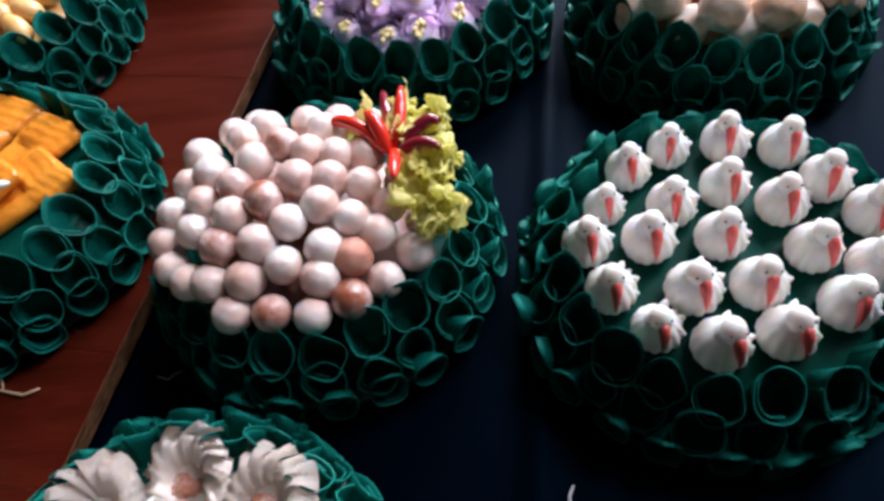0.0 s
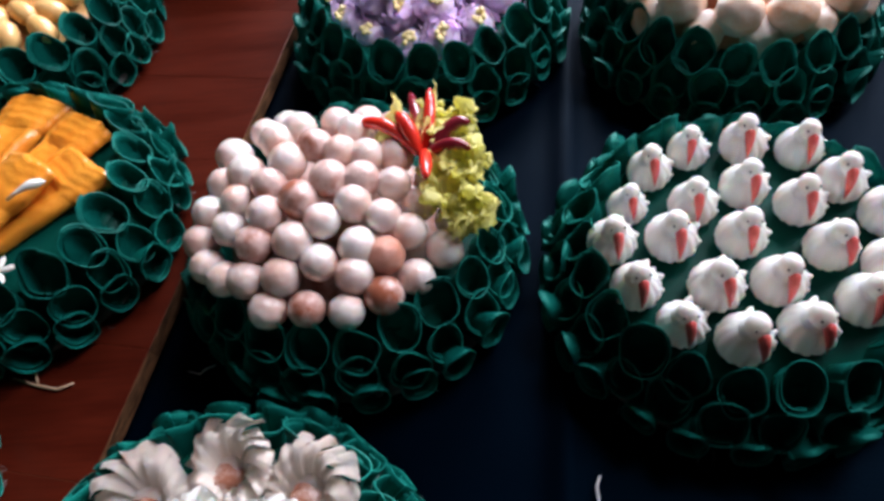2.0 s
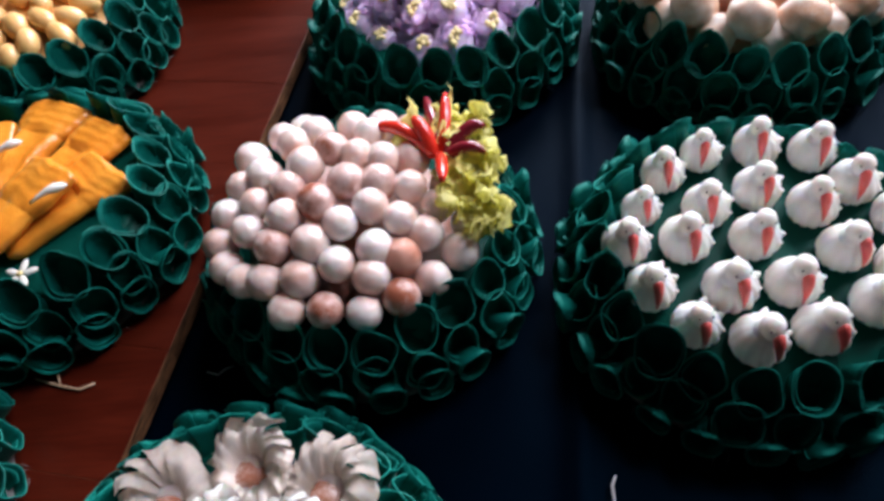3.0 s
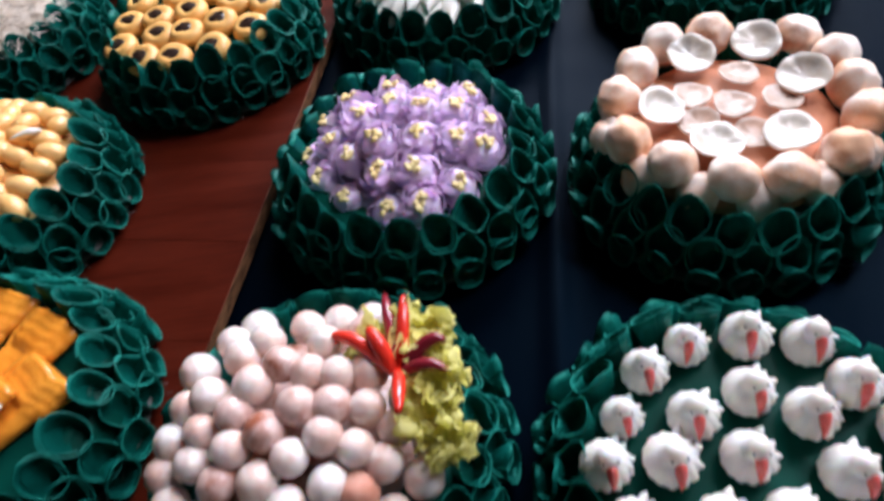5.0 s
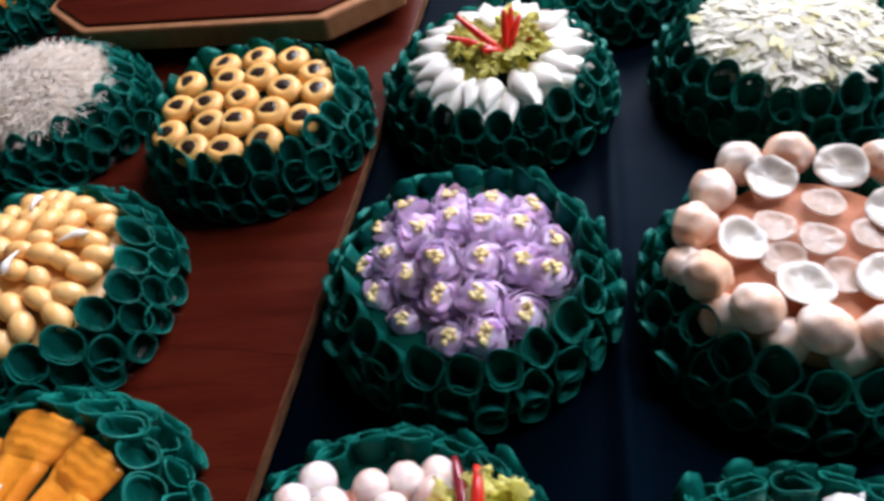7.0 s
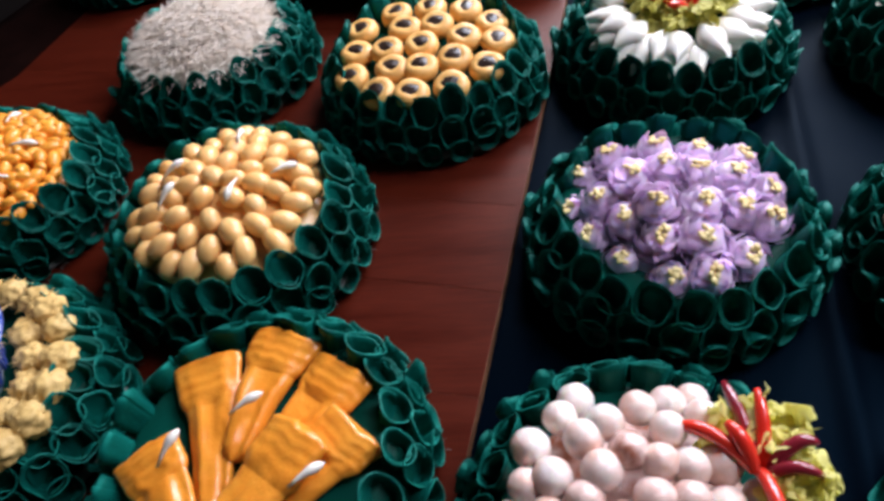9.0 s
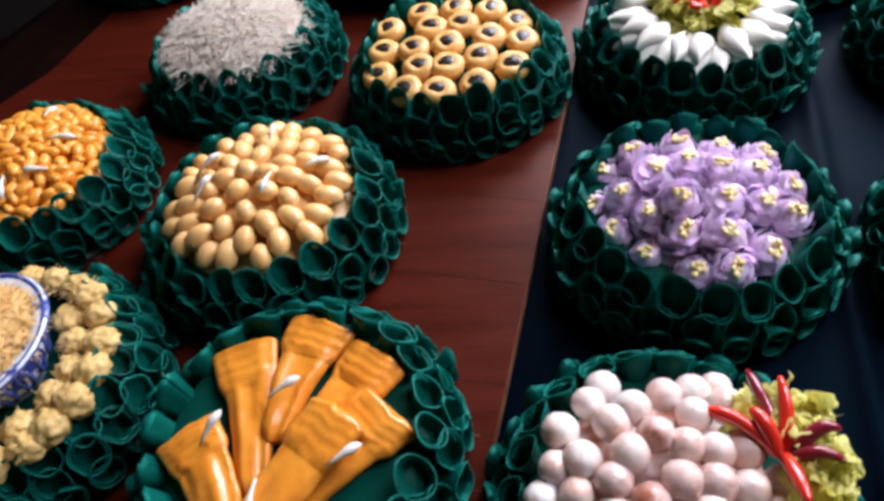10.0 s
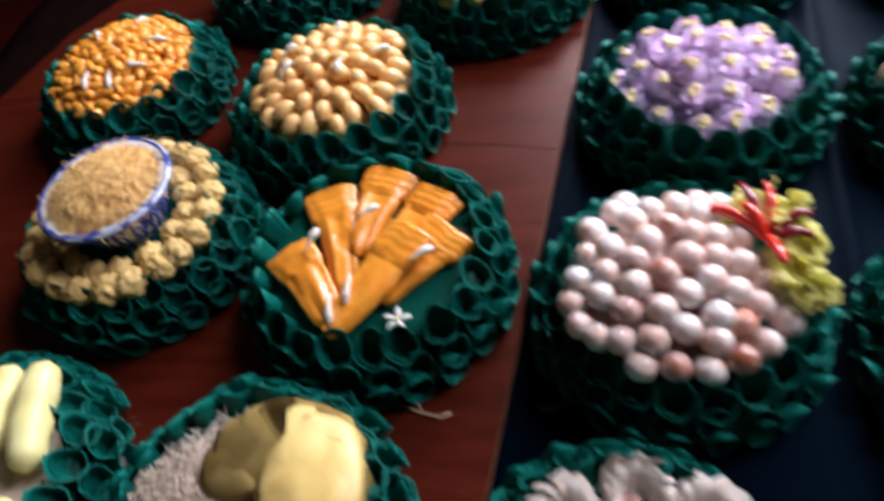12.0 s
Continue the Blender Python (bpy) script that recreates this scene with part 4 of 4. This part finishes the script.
def bud(at, p, heading, label="small white flower bud"):
    bm = bmesh.new()
    p = Vector(p)
    d = Vector((math.cos(radians(heading)), math.sin(radians(heading)), 0.0))
    d.z = -0.75 * (d.x * p.x + d.y * p.y) / 0.1
    tube(bm, [p + d * (0.026 * u) + Vector((0, 0, 0.003 * math.sin(u * 3))) for u in (0, 0.25, 0.5, 0.62, 0.75, 0.9, 1.0)], [0.0010, 0.0014, 0.0024, 0.0033, 0.0037, 0.0026, 0.0007], 8)
    thing("flower_bud", mesh_of("flower_bud", bm, PETAL_WHITE), label, "bud", Matrix.Translation(at), "white buds")


def beans():
    kinds = egg_kinds("golden_bean", 0.0142, 0.0103, BEAN, 5, 3)
    pts = fill_up([], 0.084, 0.0180, 15000, 4)
    for i, p in enumerate(pts):
        z, n = dome(p, 0.097, 0.057, 0.085)
        h = math.atan2(p.y, p.x) + rng.uniform(-0.5, 0.5)
        d = Vector((math.cos(h), math.sin(h), 0))
        d = (d - n * d.dot(n)).normalized()
        s = rng.uniform(0.88, 1.08)
        thing("golden_bean", kinds[i % 5], "glossy golden bean-shaped sweet in a heap", "bean", Matrix.Translation(BEAN_AT + Vector((p.x, p.y, z))) @ turn_to(d, rng.uniform(0, 6)) @ Matrix.Diagonal((s, s, s * rng.uniform(0.9, 1.08), 1)), "heap of golden beans")
    mound("bean_heap_core", BEAN_AT, 0.092, FILL, 0.078, BEAN, "packed golden paste under the beans", "filling")
    for x, y, h in ((0.011, 0.048, 100), (0.052, 0.004, 40), (0.025, -0.006, 262), (-0.052, 0.006, 40), (-0.045, -0.030, 60)):
        z, n = dome((x, y), 0.097, 0.057, 0.085)
        bud(BEAN_AT, (x, y, z + 0.011), h, "small white flower bud on golden beans")


beans()


def seeds(at, count_gap, label, group, seed, r_max=0.089):
    kinds = egg_kinds("orange_seed", 0.0108, 0.0064, SEED, 4, seed)
    pts = fill_up([], r_max, count_gap, 7000, seed)
    for i, p in enumerate(pts[:290]):
        z, n = dome(p, 0.097, 0.055, 0.085)
        h = rng.uniform(0, 6.28)
        d = Vector((math.cos(h), math.sin(h), rng.uniform(-0.2, 0.5))).normalized()
        s = rng.uniform(0.85, 1.15)
        thing("orange_seed", kinds[i % 4], label, "seed", Matrix.Translation(at + Vector((p.x, p.y, z + rng.uniform(-0.001, 0.002)))) @ turn_to(d, rng.uniform(0, 6)) @ Matrix.Diagonal((s, s, s, 1)), group)
    mound("seed_heap_core", at, 0.092, FILL, 0.081, SEED, "packed orange seeds inside the heap", "seeds", 0.005)


seeds(SEED_AT, 0.0095, "glossy orange seed-shaped sweet in a heap", "heap of orange seeds", 7)
for x, y, h in ((-0.024, 0.018, 120), (-0.016, -0.040, 270), (0.013, -0.042, 280), (0.058, -0.030, 200), (0.013, 0.050, 90), (0.040, 0.008, 20)):
    z, n = dome((x, y), 0.097, 0.055, 0.085)
    bud(SEED_AT, (x, y, z + 0.006), h, "small white flower bud on orange seeds")


# fluted orange pastries
def fan_mesh(seed, length):
    """A flattened rolled sheet, soft and narrow at one end, widening to a thick cuff gathered in crosswise ridges."""
    r = random.Random(seed)
    bm = bmesh.new()
    nu, nv, cut = 56, 44, 37
    sway, twist, fold = r.uniform(-0.006, 0.006), r.uniform(-0.10, 0.10), r.uniform(0, 6)
    rings = []
    for i in range(nu + 1):
        u = i / nu
        c = max(0.0, min(1.0, (u - 0.66) / 0.06))
        w = 0.0085 + 0.0150 * u**0.6 + 0.0032 * c * (0.6 + 0.4 * u) + 0.0014 * math.sin(5 * u + fold)
        h = 0.0052 + 0.0024 * math.sin(math.pi * min(1, u * 1.4)) + 0.0020 * c
        ridge = 0.00030 * math.sin((u - 0.66) / 0.34 * math.pi * 9 + 0.7 * math.sin(14 * u + fold)) * c
        end = 1 - 0.45 * max(0.0, (u - 0.965) / 0.035) ** 2 if u > 0.965 else 1 - 0.55 * max(0.0, (0.10 - u) / 0.10) ** 2
        ring = []
        for j in range(nv):
            a = 2 * math.pi * j / nv
            ca, sa = math.cos(a), math.sin(a)
            x = math.copysign(abs(ca) ** 0.72, ca)
            z = math.copysign(abs(sa) ** 0.80, sa)
            knurl = 0.0005 * math.sin(13 * x + 3 * seed + 0.8 * math.sin(9 * u)) * c
            pleat = (1 - c) * (0.0017 * math.sin(4.5 * x + fold + 2 * u) + 0.0008 * math.sin(9 * x - 3 * u + seed))
            lump = 0.0016 * noise.noise((x * 1.6 + seed, u * 5, seed)) + 0.0007 * noise.noise((x * 5, u * 16 + seed, 3.0))
            ragged = 0.0030 * noise.noise((x * 2.5, seed, 1.0)) * (c - 0.7 * (1 - u) ** 3)
            top = (ridge + knurl + pleat + lump) * max(0.0, sa)
            ring.append(bm.verts.new((w * x * end * (1 + 0.06 * noise.noise((u * 6, ca, seed + 7))) + sway * math.sin(u * 2.6) + ridge * 0.6 * ca, u * length + ragged, 0.0062 + 0.0010 * u + h * z * end + top + twist * w * x)))
        rings.append(ring)
    for i in range(nu):
        for j in range(nv):
            k = (j + 1) % nv
            bm.faces.new((rings[i][j], rings[i][k], rings[i + 1][k], rings[i + 1][j])).material_index = i >= cut
    bm.faces.new(rings[0][::-1]).material_index = 0
    bm.faces.new(rings[-1]).material_index = 1
    cuff_bm = bm.copy()
    for piece, drop in ((bm, 1), (cuff_bm, 0)):
        bmesh.ops.delete(piece, geom=[f for f in piece.faces if f.material_index == drop], context="FACES")
        for f in piece.faces:
            f.material_index = 0
    return mesh_of("fluted_pastry", bm, ORANGE), mesh_of("cuff", cuff_bm, ORANGE)


for k, (x0, y0, x1, y1, lift, tilt) in enumerate((
    (-0.016, -0.046, -0.055, 0.072, 0.000, 0), (-0.010, -0.010, 0.017, 0.090, 0.003, 0), (0.010, -0.022, 0.064, 0.060, 0.001, 1),
    (-0.024, -0.078, -0.080, -0.002, 0.002, 1), (-0.024, -0.092, 0.043, 0.010, 0.007, 5), (0.016, -0.056, 0.079, 0.012, 0.001, 2))):
    ln = math.hypot(x1 - x0, y1 - y0)
    m = Matrix.Translation(FAN_AT + Vector((x0, y0, FILL + 0.001 + lift))) @ Matrix.Rotation(math.atan2(y1 - y0, x1 - x0) - math.pi / 2, 4, "Z") @ Matrix.Rotation(radians(tilt), 4, "X")
    body, cuff = fan_mesh(k * 2.3, ln)
    part("cuff", cuff, None, thing("fluted_pastry", body, "soft orange pastry widening to a ridged cuff", "pastry", m, "orange pastries on the tray"))
for x, y, z, h in ((-0.052, -0.020, 0.077, 60), (-0.010, 0.016, 0.077, 38), (0.004, -0.014, 0.060, 275), (0.044, -0.036, 0.082, 38), (-0.022, -0.058, 0.074, 268), (-0.006, -0.042, 0.076, 262)):
    bud(FAN_AT, (x, y, z), h, "small white flower bud among orange pastries")


def star_flower(at, p):
    t = new("white_flower")
    t.matrix_world = Matrix.Translation(Vector(at) + Vector(p)) @ Matrix.Diagonal((0.78, 0.78, 0.9, 1))
    tagged(t, "small white five-petalled flower on the tray lining", "flower")
    for i in range(5):
        bm = bmesh.new()
        ball(bm, 0.007, (0.009, 0, 0.002), 2, 0.05, 80, (1.1, 0.5, 0.22), i)
        part("petal", bm, PETAL_WHITE, t).matrix_basis = Matrix.Rotation(i * 1.257 + 0.3, 4, "Z")
    bm = bmesh.new()
    ball(bm, 0.0025, (0, 0, 0.003), 2)
    part("centre", bm, YOLK, t)


star_flower(FAN_AT, (0.032, -0.074, FILL + 0.006))


# porcelain bowl and dumplings
def blue_bowl():
    t = new("porcelain_bowl")
    at = BOWL_AT + Vector((0.004, 0.001, FILL))
    t.matrix_world = Matrix.Translation(at) @ Matrix.Diagonal((0.83, 0.83, 0.96, 1))
    tagged(t, "blue and white porcelain bowl heaped with golden shreds", "bowl")
    bm = bmesh.new()
    outer = [(0.036, 0.0), (0.037, 0.006), (0.040, 0.010), (0.051, 0.020), (0.057, 0.034), (0.060, 0.046), (0.068, 0.055), (0.078, 0.060)]
    inner = [(0.080, 0.062), (0.078, 0.0635), (0.061, 0.0600), (0.052, 0.046), (0.042, 0.028), (0, 0.018)]
    lathe(bm, [(0, 0)] + outer + inner, 56)
    body = part("body", bm, PORCELAIN, t)
    for z, r, w in ((0.0605, 0.0795, 0.0011), (0.0100, 0.0402, 0.0011), (0.0480, 0.0618, 0.0009)):
        bm = bmesh.new()
        pts = [(r * math.cos(a), r * math.sin(a), z) for a in [i * math.pi / 30 for i in range(61)]]
        tube(bm, pts, [w] * len(pts), 6)
        part("painted_band", bm, COBALT, body, "cobalt blue painted band")
    # cobalt rim and scrolls, proud of the glaze
    bm = bmesh.new()
    lathe(bm, [(0.0740, 0.0630), (0.0772, 0.0641), (0.0776, 0.0638)], 56)
    part("painted_rim", bm, COBALT, body, "cobalt blue inner rim")
    r = random.Random(4)
    for i in range(16):
        a0 = i * 2 * math.pi / 16
        bm = bmesh.new()
        pts = []
        for k in range(15):
            u = k / 14
            ang = a0 + 0.13 * math.cos(u * 7 + i) * (1 - u * 0.6)
            v = 0.016 + 0.032 * (0.5 + 0.5 * math.sin(u * 7 + i)) * (1 - 0.3 * u)
            rad = 0.0470 + 0.0140 * (min(1.0, max(0.0, (v - 0.016) / 0.034))) ** 0.62
            pts.append((rad * math.cos(ang), rad * math.sin(ang), v))
        tube(bm, pts, [0.0022 * (0.4 + math.sin(0.3 + 2.6 * k / 14)) for k in range(15)], 6)
        part("painted_scroll", bm, COBALT, body, "cobalt blue painted scroll")
    mound("shred_core", at, 0.054, 0.050, 0.066, GOLD_SHRED, "packed golden shreds inside the bowl", "shreds", 0.004)
    strands("golden_shred_heap", at, 2600, 0.053, 0.054, 0.074, 0.028, 0.00042, [GOLD_SHRED], "heap of golden shreds in the porcelain bowl", "shreds", 31, 0.5, 0.7, 1.1, 7)


blue_bowl()


def dumplings():
    kinds = []
    for s in range(5):
        bm = bmesh.new()
        ball(bm, 0.0138, (0, 0, 0.011), 4, 0.22, 190, (1.05, 0.95, 0.88), s * 4.0)
        r = random.Random(s)
        for i in range(14):
            d = Vector((r.uniform(-1, 1), r.uniform(-1, 1), r.uniform(0, 1))).normalized()
            p = Vector((0, 0, 0.011)) + d * 0.0118
            tube(bm, [p, p + d * 0.004 + Vector((r.uniform(-1, 1), r.uniform(-1, 1), 0)) * 0.004], [0.0006, 0.0002], 3)
        kinds.append(mesh_of("tan_dumpling", bm, TAN))
    i = 0
    for count, r0, z in ((22, 0.090, FILL + 0.005), (15, 0.066, FILL + 0.001)):
        for k in range(count):
            a = 2 * math.pi * k / count + rng.uniform(-0.06, 0.06)
            if r0 < 0.07 and math.sin(a) > 0.8:
                continue
            s = rng.uniform(0.92, 1.10) if r0 > 0.07 else rng.uniform(0.9, 1.02)
            thing("tan_dumpling", kinds[i % 5], "rough tan dumpling with frayed shreds", "dumpling", Matrix.Translation(BOWL_AT + Vector((r0 * math.cos(a), r0 * math.sin(a), z))) @ Matrix.Rotation(rng.uniform(0, 6), 4, "Z") @ Matrix.Diagonal((s, s, s, 1)), "dumplings round the bowl")
            i += 1


dumplings()


# milky blossoms
def ruffle_mesh(seed, r0, mat, name):
    """A piped shell: thin overlapping blades that sweep from a low heart at its front up and over a ruffled rim."""
    r = random.Random(seed)
    bm = bmesh.new()
    ball(bm, r0 * 0.62, (0, r0 * 0.10, r0 * 0.16), 3, 0.2, 120, (1.05, 0.95, 0.55), seed)
    turn, count = r.choice((-1, 1)), 13
    for k in range(count):
        sheet = bmesh.new()
        mid = radians(-75 + 330 * k / (count - 1)) + r.uniform(-0.05, 0.05)
        back = 0.5 + 0.5 * math.sin(mid)
        reach, tall, ph = r0 * (0.62 + 0.42 * back) * r.uniform(0.9, 1.1), r0 * (0.42 + 0.50 * back) * r.uniform(0.92, 1.08), r.uniform(0, 6)
        grid = []
        for i in range(9):
            u = i / 8
            row = []
            for j in range(7):
                v = j / 6 * 2 - 1
                a = mid + turn * 0.40 * u + v * (0.30 + 0.05 * u)
                rad = r0 * 0.20 + reach * u * (1 - 0.05 * v * v * u) + 0.06 * r0 * math.sin(3.1 * v + ph) * u * u
                z = r0 * 0.12 + tall * math.sin(min(1.0, u * 1.05) * 2.35) + turn * 0.12 * r0 * v * (0.4 + u) + 0.10 * r0 * math.sin(4 * v + ph) * u * u
                row.append(sheet.verts.new((rad * math.cos(a), rad * math.sin(a) - r0 * 0.22, max(0.0008, z))))
            grid.append(row)
        for i in range(8):
            for j in range(6):
                sheet.faces.new((grid[i][j], grid[i][j + 1], grid[i + 1][j + 1], grid[i + 1][j]))
        bmesh.ops.solidify(sheet, geom=sheet.faces[:], thickness=0.0011)
        tmp = bpy.data.meshes.new("blade")
        sheet.to_mesh(tmp)
        sheet.free()
        bm.from_mesh(tmp)
        bpy.data.meshes.remove(tmp)
    return mesh_of(name, bm, mat)


def blossoms():
    milky = [ruffle_mesh(s, 0.0240, MILKY, "piped_blossom") for s in range(4)]
    white = [ruffle_mesh(s + 5, 0.021, WHITE_SWEET, "piped_blossom") for s in range(2)]
    bm = bmesh.new()
    ball(bm, 0.0098, (0.0, -0.0070, 0.0080), 4, 0.45, 110, (1.05, 0.95, 0.45))
    blush = mesh_of("centre", bm, BLUSH)
    for i, (x, y) in enumerate(((-0.036, 0.062), (0.010, 0.076), (0.056, 0.062), (-0.076, 0.02), (0.086, 0.020), (-0.050, -0.056), (0.035, -0.066))):
        turn = math.atan2(y, x) - math.pi / 2
        ob = thing("piped_blossom", milky[i % 4], "milky translucent piped blossom with a blush centre", "blossom sweet", Matrix.Translation(BLOSSOM_AT + Vector((x, y, FILL))) @ Matrix.Rotation(0.5 * turn if y > 0 else 0.3 * math.sin(i), 4, "Z"), "blossoms on the tray")
        part("centre", blush, None, ob, "blush brown centre")
    for i, (x, y) in enumerate(((0.002, 0.034), (0.038, 0.034), (-0.036, 0.010), (0.018, -0.018))):
        thing("piped_blossom", white[i % 2], "opaque white piped blossom between milky ones", "blossom sweet", Matrix.Translation(BLOSSOM_AT + Vector((x, y, FILL - 0.0005))) @ Matrix.Rotation(i * 0.7 - 1, 4, "Z") @ Matrix.Diagonal((1, 1, 1.5, 1)), "blossoms on the tray")


blossoms()


# folded yellow sheets on crumbs
def folded_sheets():
    mound("crumb_bed", FOLD_AT, 0.088, FILL, 0.072, SAND, "bed of beige crumbs under yellow sheets", "crumbs", 0.006)
    for i in range(7):
        turned = radians(112 - 21 * i)
        x, y, h, w, ln = 0.034 + 0.030 * math.cos(turned), 0.006 + 0.038 * math.sin(turned), math.degrees(turned) - 92, 0.066 + 0.004 * (i % 3), 0.104 + 0.006 * (i % 2)
        bm = bmesh.new()
        nu, nv = 20, 18
        grid = []
        for a in range(nu + 1):
            u = a / nu * 2 - 1
            row = []
            for b in range(nv + 1):
                v = b / nv * 2 - 1
                z = 0.010 * (1 - u * u) + 0.009 * (1 - v * v) + 0.0014 * math.sin(4 * v + i + 2 * u) + 0.0016 * noise.noise((u * 2, v * 2, i))
                edge = 1 - 0.16 * v * v
                row.append(bm.verts.new((u * ln * 0.5 * edge, v * w * 0.5 * (1 - 0.25 * u * u), z)))
            grid.append(row)
        for a in range(nu):
            for b in range(nv):
                bm.faces.new((grid[a][b], grid[a + 1][b], grid[a + 1][b + 1], grid[a][b + 1]))
        bmesh.ops.solidify(bm, geom=bm.faces[:], thickness=0.004)
        m = Matrix.Translation(FOLD_AT + Vector((x, y + 0.006, 0.065 + 0.0020 * i))) @ Matrix.Rotation(radians(h), 4, "Z") @ Matrix.Rotation(radians(-6), 4, "X")
        thing("folded_sheet", mesh_of("folded_sheet", bm, FOLD_YELLOW), "soft folded yellow sheet on beige crumbs", "pastry", m, "yellow sheets on the tray")


folded_sheets()
strands("crumb_threads", FOLD_AT + Vector((-0.030, 0.0, 0)), 1500, 0.062, 0.054, 0.070, 0.014, 0.0005, [SAND], "loose beige threads beside the yellow sheets", "crumbs", 51, 0.8, 0.5, 0.5)


strands("white_thread_bed", FOLD_AT, 700, 0.094, 0.049, 0.060, 0.022, 0.0006, [COCONUT], "loose white shreds round the yellow sheets", "shreds", 52, 0.7, 0.6, 0.7)


# pale yellow rolls
def pale_rolls():
    mound("crumb_bed", ROLLS_AT, 0.088, FILL, 0.056, SAND, "bed of beige crumbs under yellow rolls", "crumbs", 0.006)
    for i, (x, y, h, ln) in enumerate(((0.064, 0.048, 104, 0.098), (0.026, 0.050, 100, 0.085), (-0.020, 0.040, 92, 0.08), (0.056, -0.045, 60, 0.06), (-0.058, 0.02, 85, 0.08))):
        bm = bmesh.new()
        n = 16
        pts = [((k / n - 0.5) * ln, 0.004 * math.sin(k / n * 3 + i), 0.0155) for k in range(n + 1)]
        rad = [0.0165 * min(1, math.sqrt(max(0.03, 1 - abs(2 * k / n - 1) ** 5))) * (1 + 0.04 * math.sin(k * 1.3 + i)) for k in range(n + 1)]
        tube(bm, pts, rad, 16)
        m = Matrix.Translation(ROLLS_AT + Vector((x, y, 0.050))) @ Matrix.Rotation(radians(h), 4, "Z")
        thing("pale_roll", mesh_of("pale_roll", bm, PALE_YELLOW), "smooth pale yellow roll on beige crumbs", "roll", m, "yellow rolls on the tray")


pale_rolls()

# far trays
strands("orange_crumb_heap", FARSEED_AT, 1100, 0.092, 0.049, 0.078, 0.014, 0.0016, [SEED, TAN], "heap of orange crumbs on the tray by the stand", "crumbs", 41, 0.6, 0.5, 0.5)
mound("crumb_heap_core", FARSEED_AT, 0.090, FILL, 0.074, SEED, "packed orange crumbs inside the heap", "crumbs", 0.006)
mound("peach_heap_core", FAR_AT, 0.088, FILL, 0.066, PEACH, "low peach-coloured heap on the far tray", "filling", 0.008)

# loose scraps on the board and cloth
def scrap(name, pts, r0, mat, label):
    bm = bmesh.new()
    tube(bm, pts, [r0 * (0.5 + 0.5 * math.sin(0.4 + 2.4 * i / (len(pts) - 1))) for i in range(len(pts))], 5)
    thing(name, mesh_of(name, bm, mat), label, "scrap")


scrap("straw_fibre", [(-0.279, 0.310, 0.0012), (-0.259, 0.303, 0.0016), (-0.243, 0.299, 0.0012), (-0.233, 0.303, 0.0012)], 0.0012, FIBRE, "thin straw fibre lying on the wooden board")
scrap("straw_fibre", [(-0.268, 0.325, 0.0010), (-0.263, 0.313, 0.0022), (-0.258, 0.304, 0.0026)], 0.0010, FIBRE, "thin straw fibre lying on the wooden board")
scrap("white_thread", [(0.109, 0.225, CLOTH_Z + 0.001), (0.106, 0.219, CLOTH_Z + 0.0015), (0.106, 0.211, CLOTH_Z + 0.001), (0.107, 0.203, CLOTH_Z + 0.001)], 0.0010, LINT, "short white thread on the navy cloth")
scrap("white_thread", [(-0.161, 0.313, CLOTH_Z + 0.001), (-0.152, 0.310, CLOTH_Z + 0.001), (-0.148, 0.314, CLOTH_Z + 0.001), (-0.142, 0.316, CLOTH_Z + 0.001)], 0.0006, LINT, "short white thread on the navy cloth")
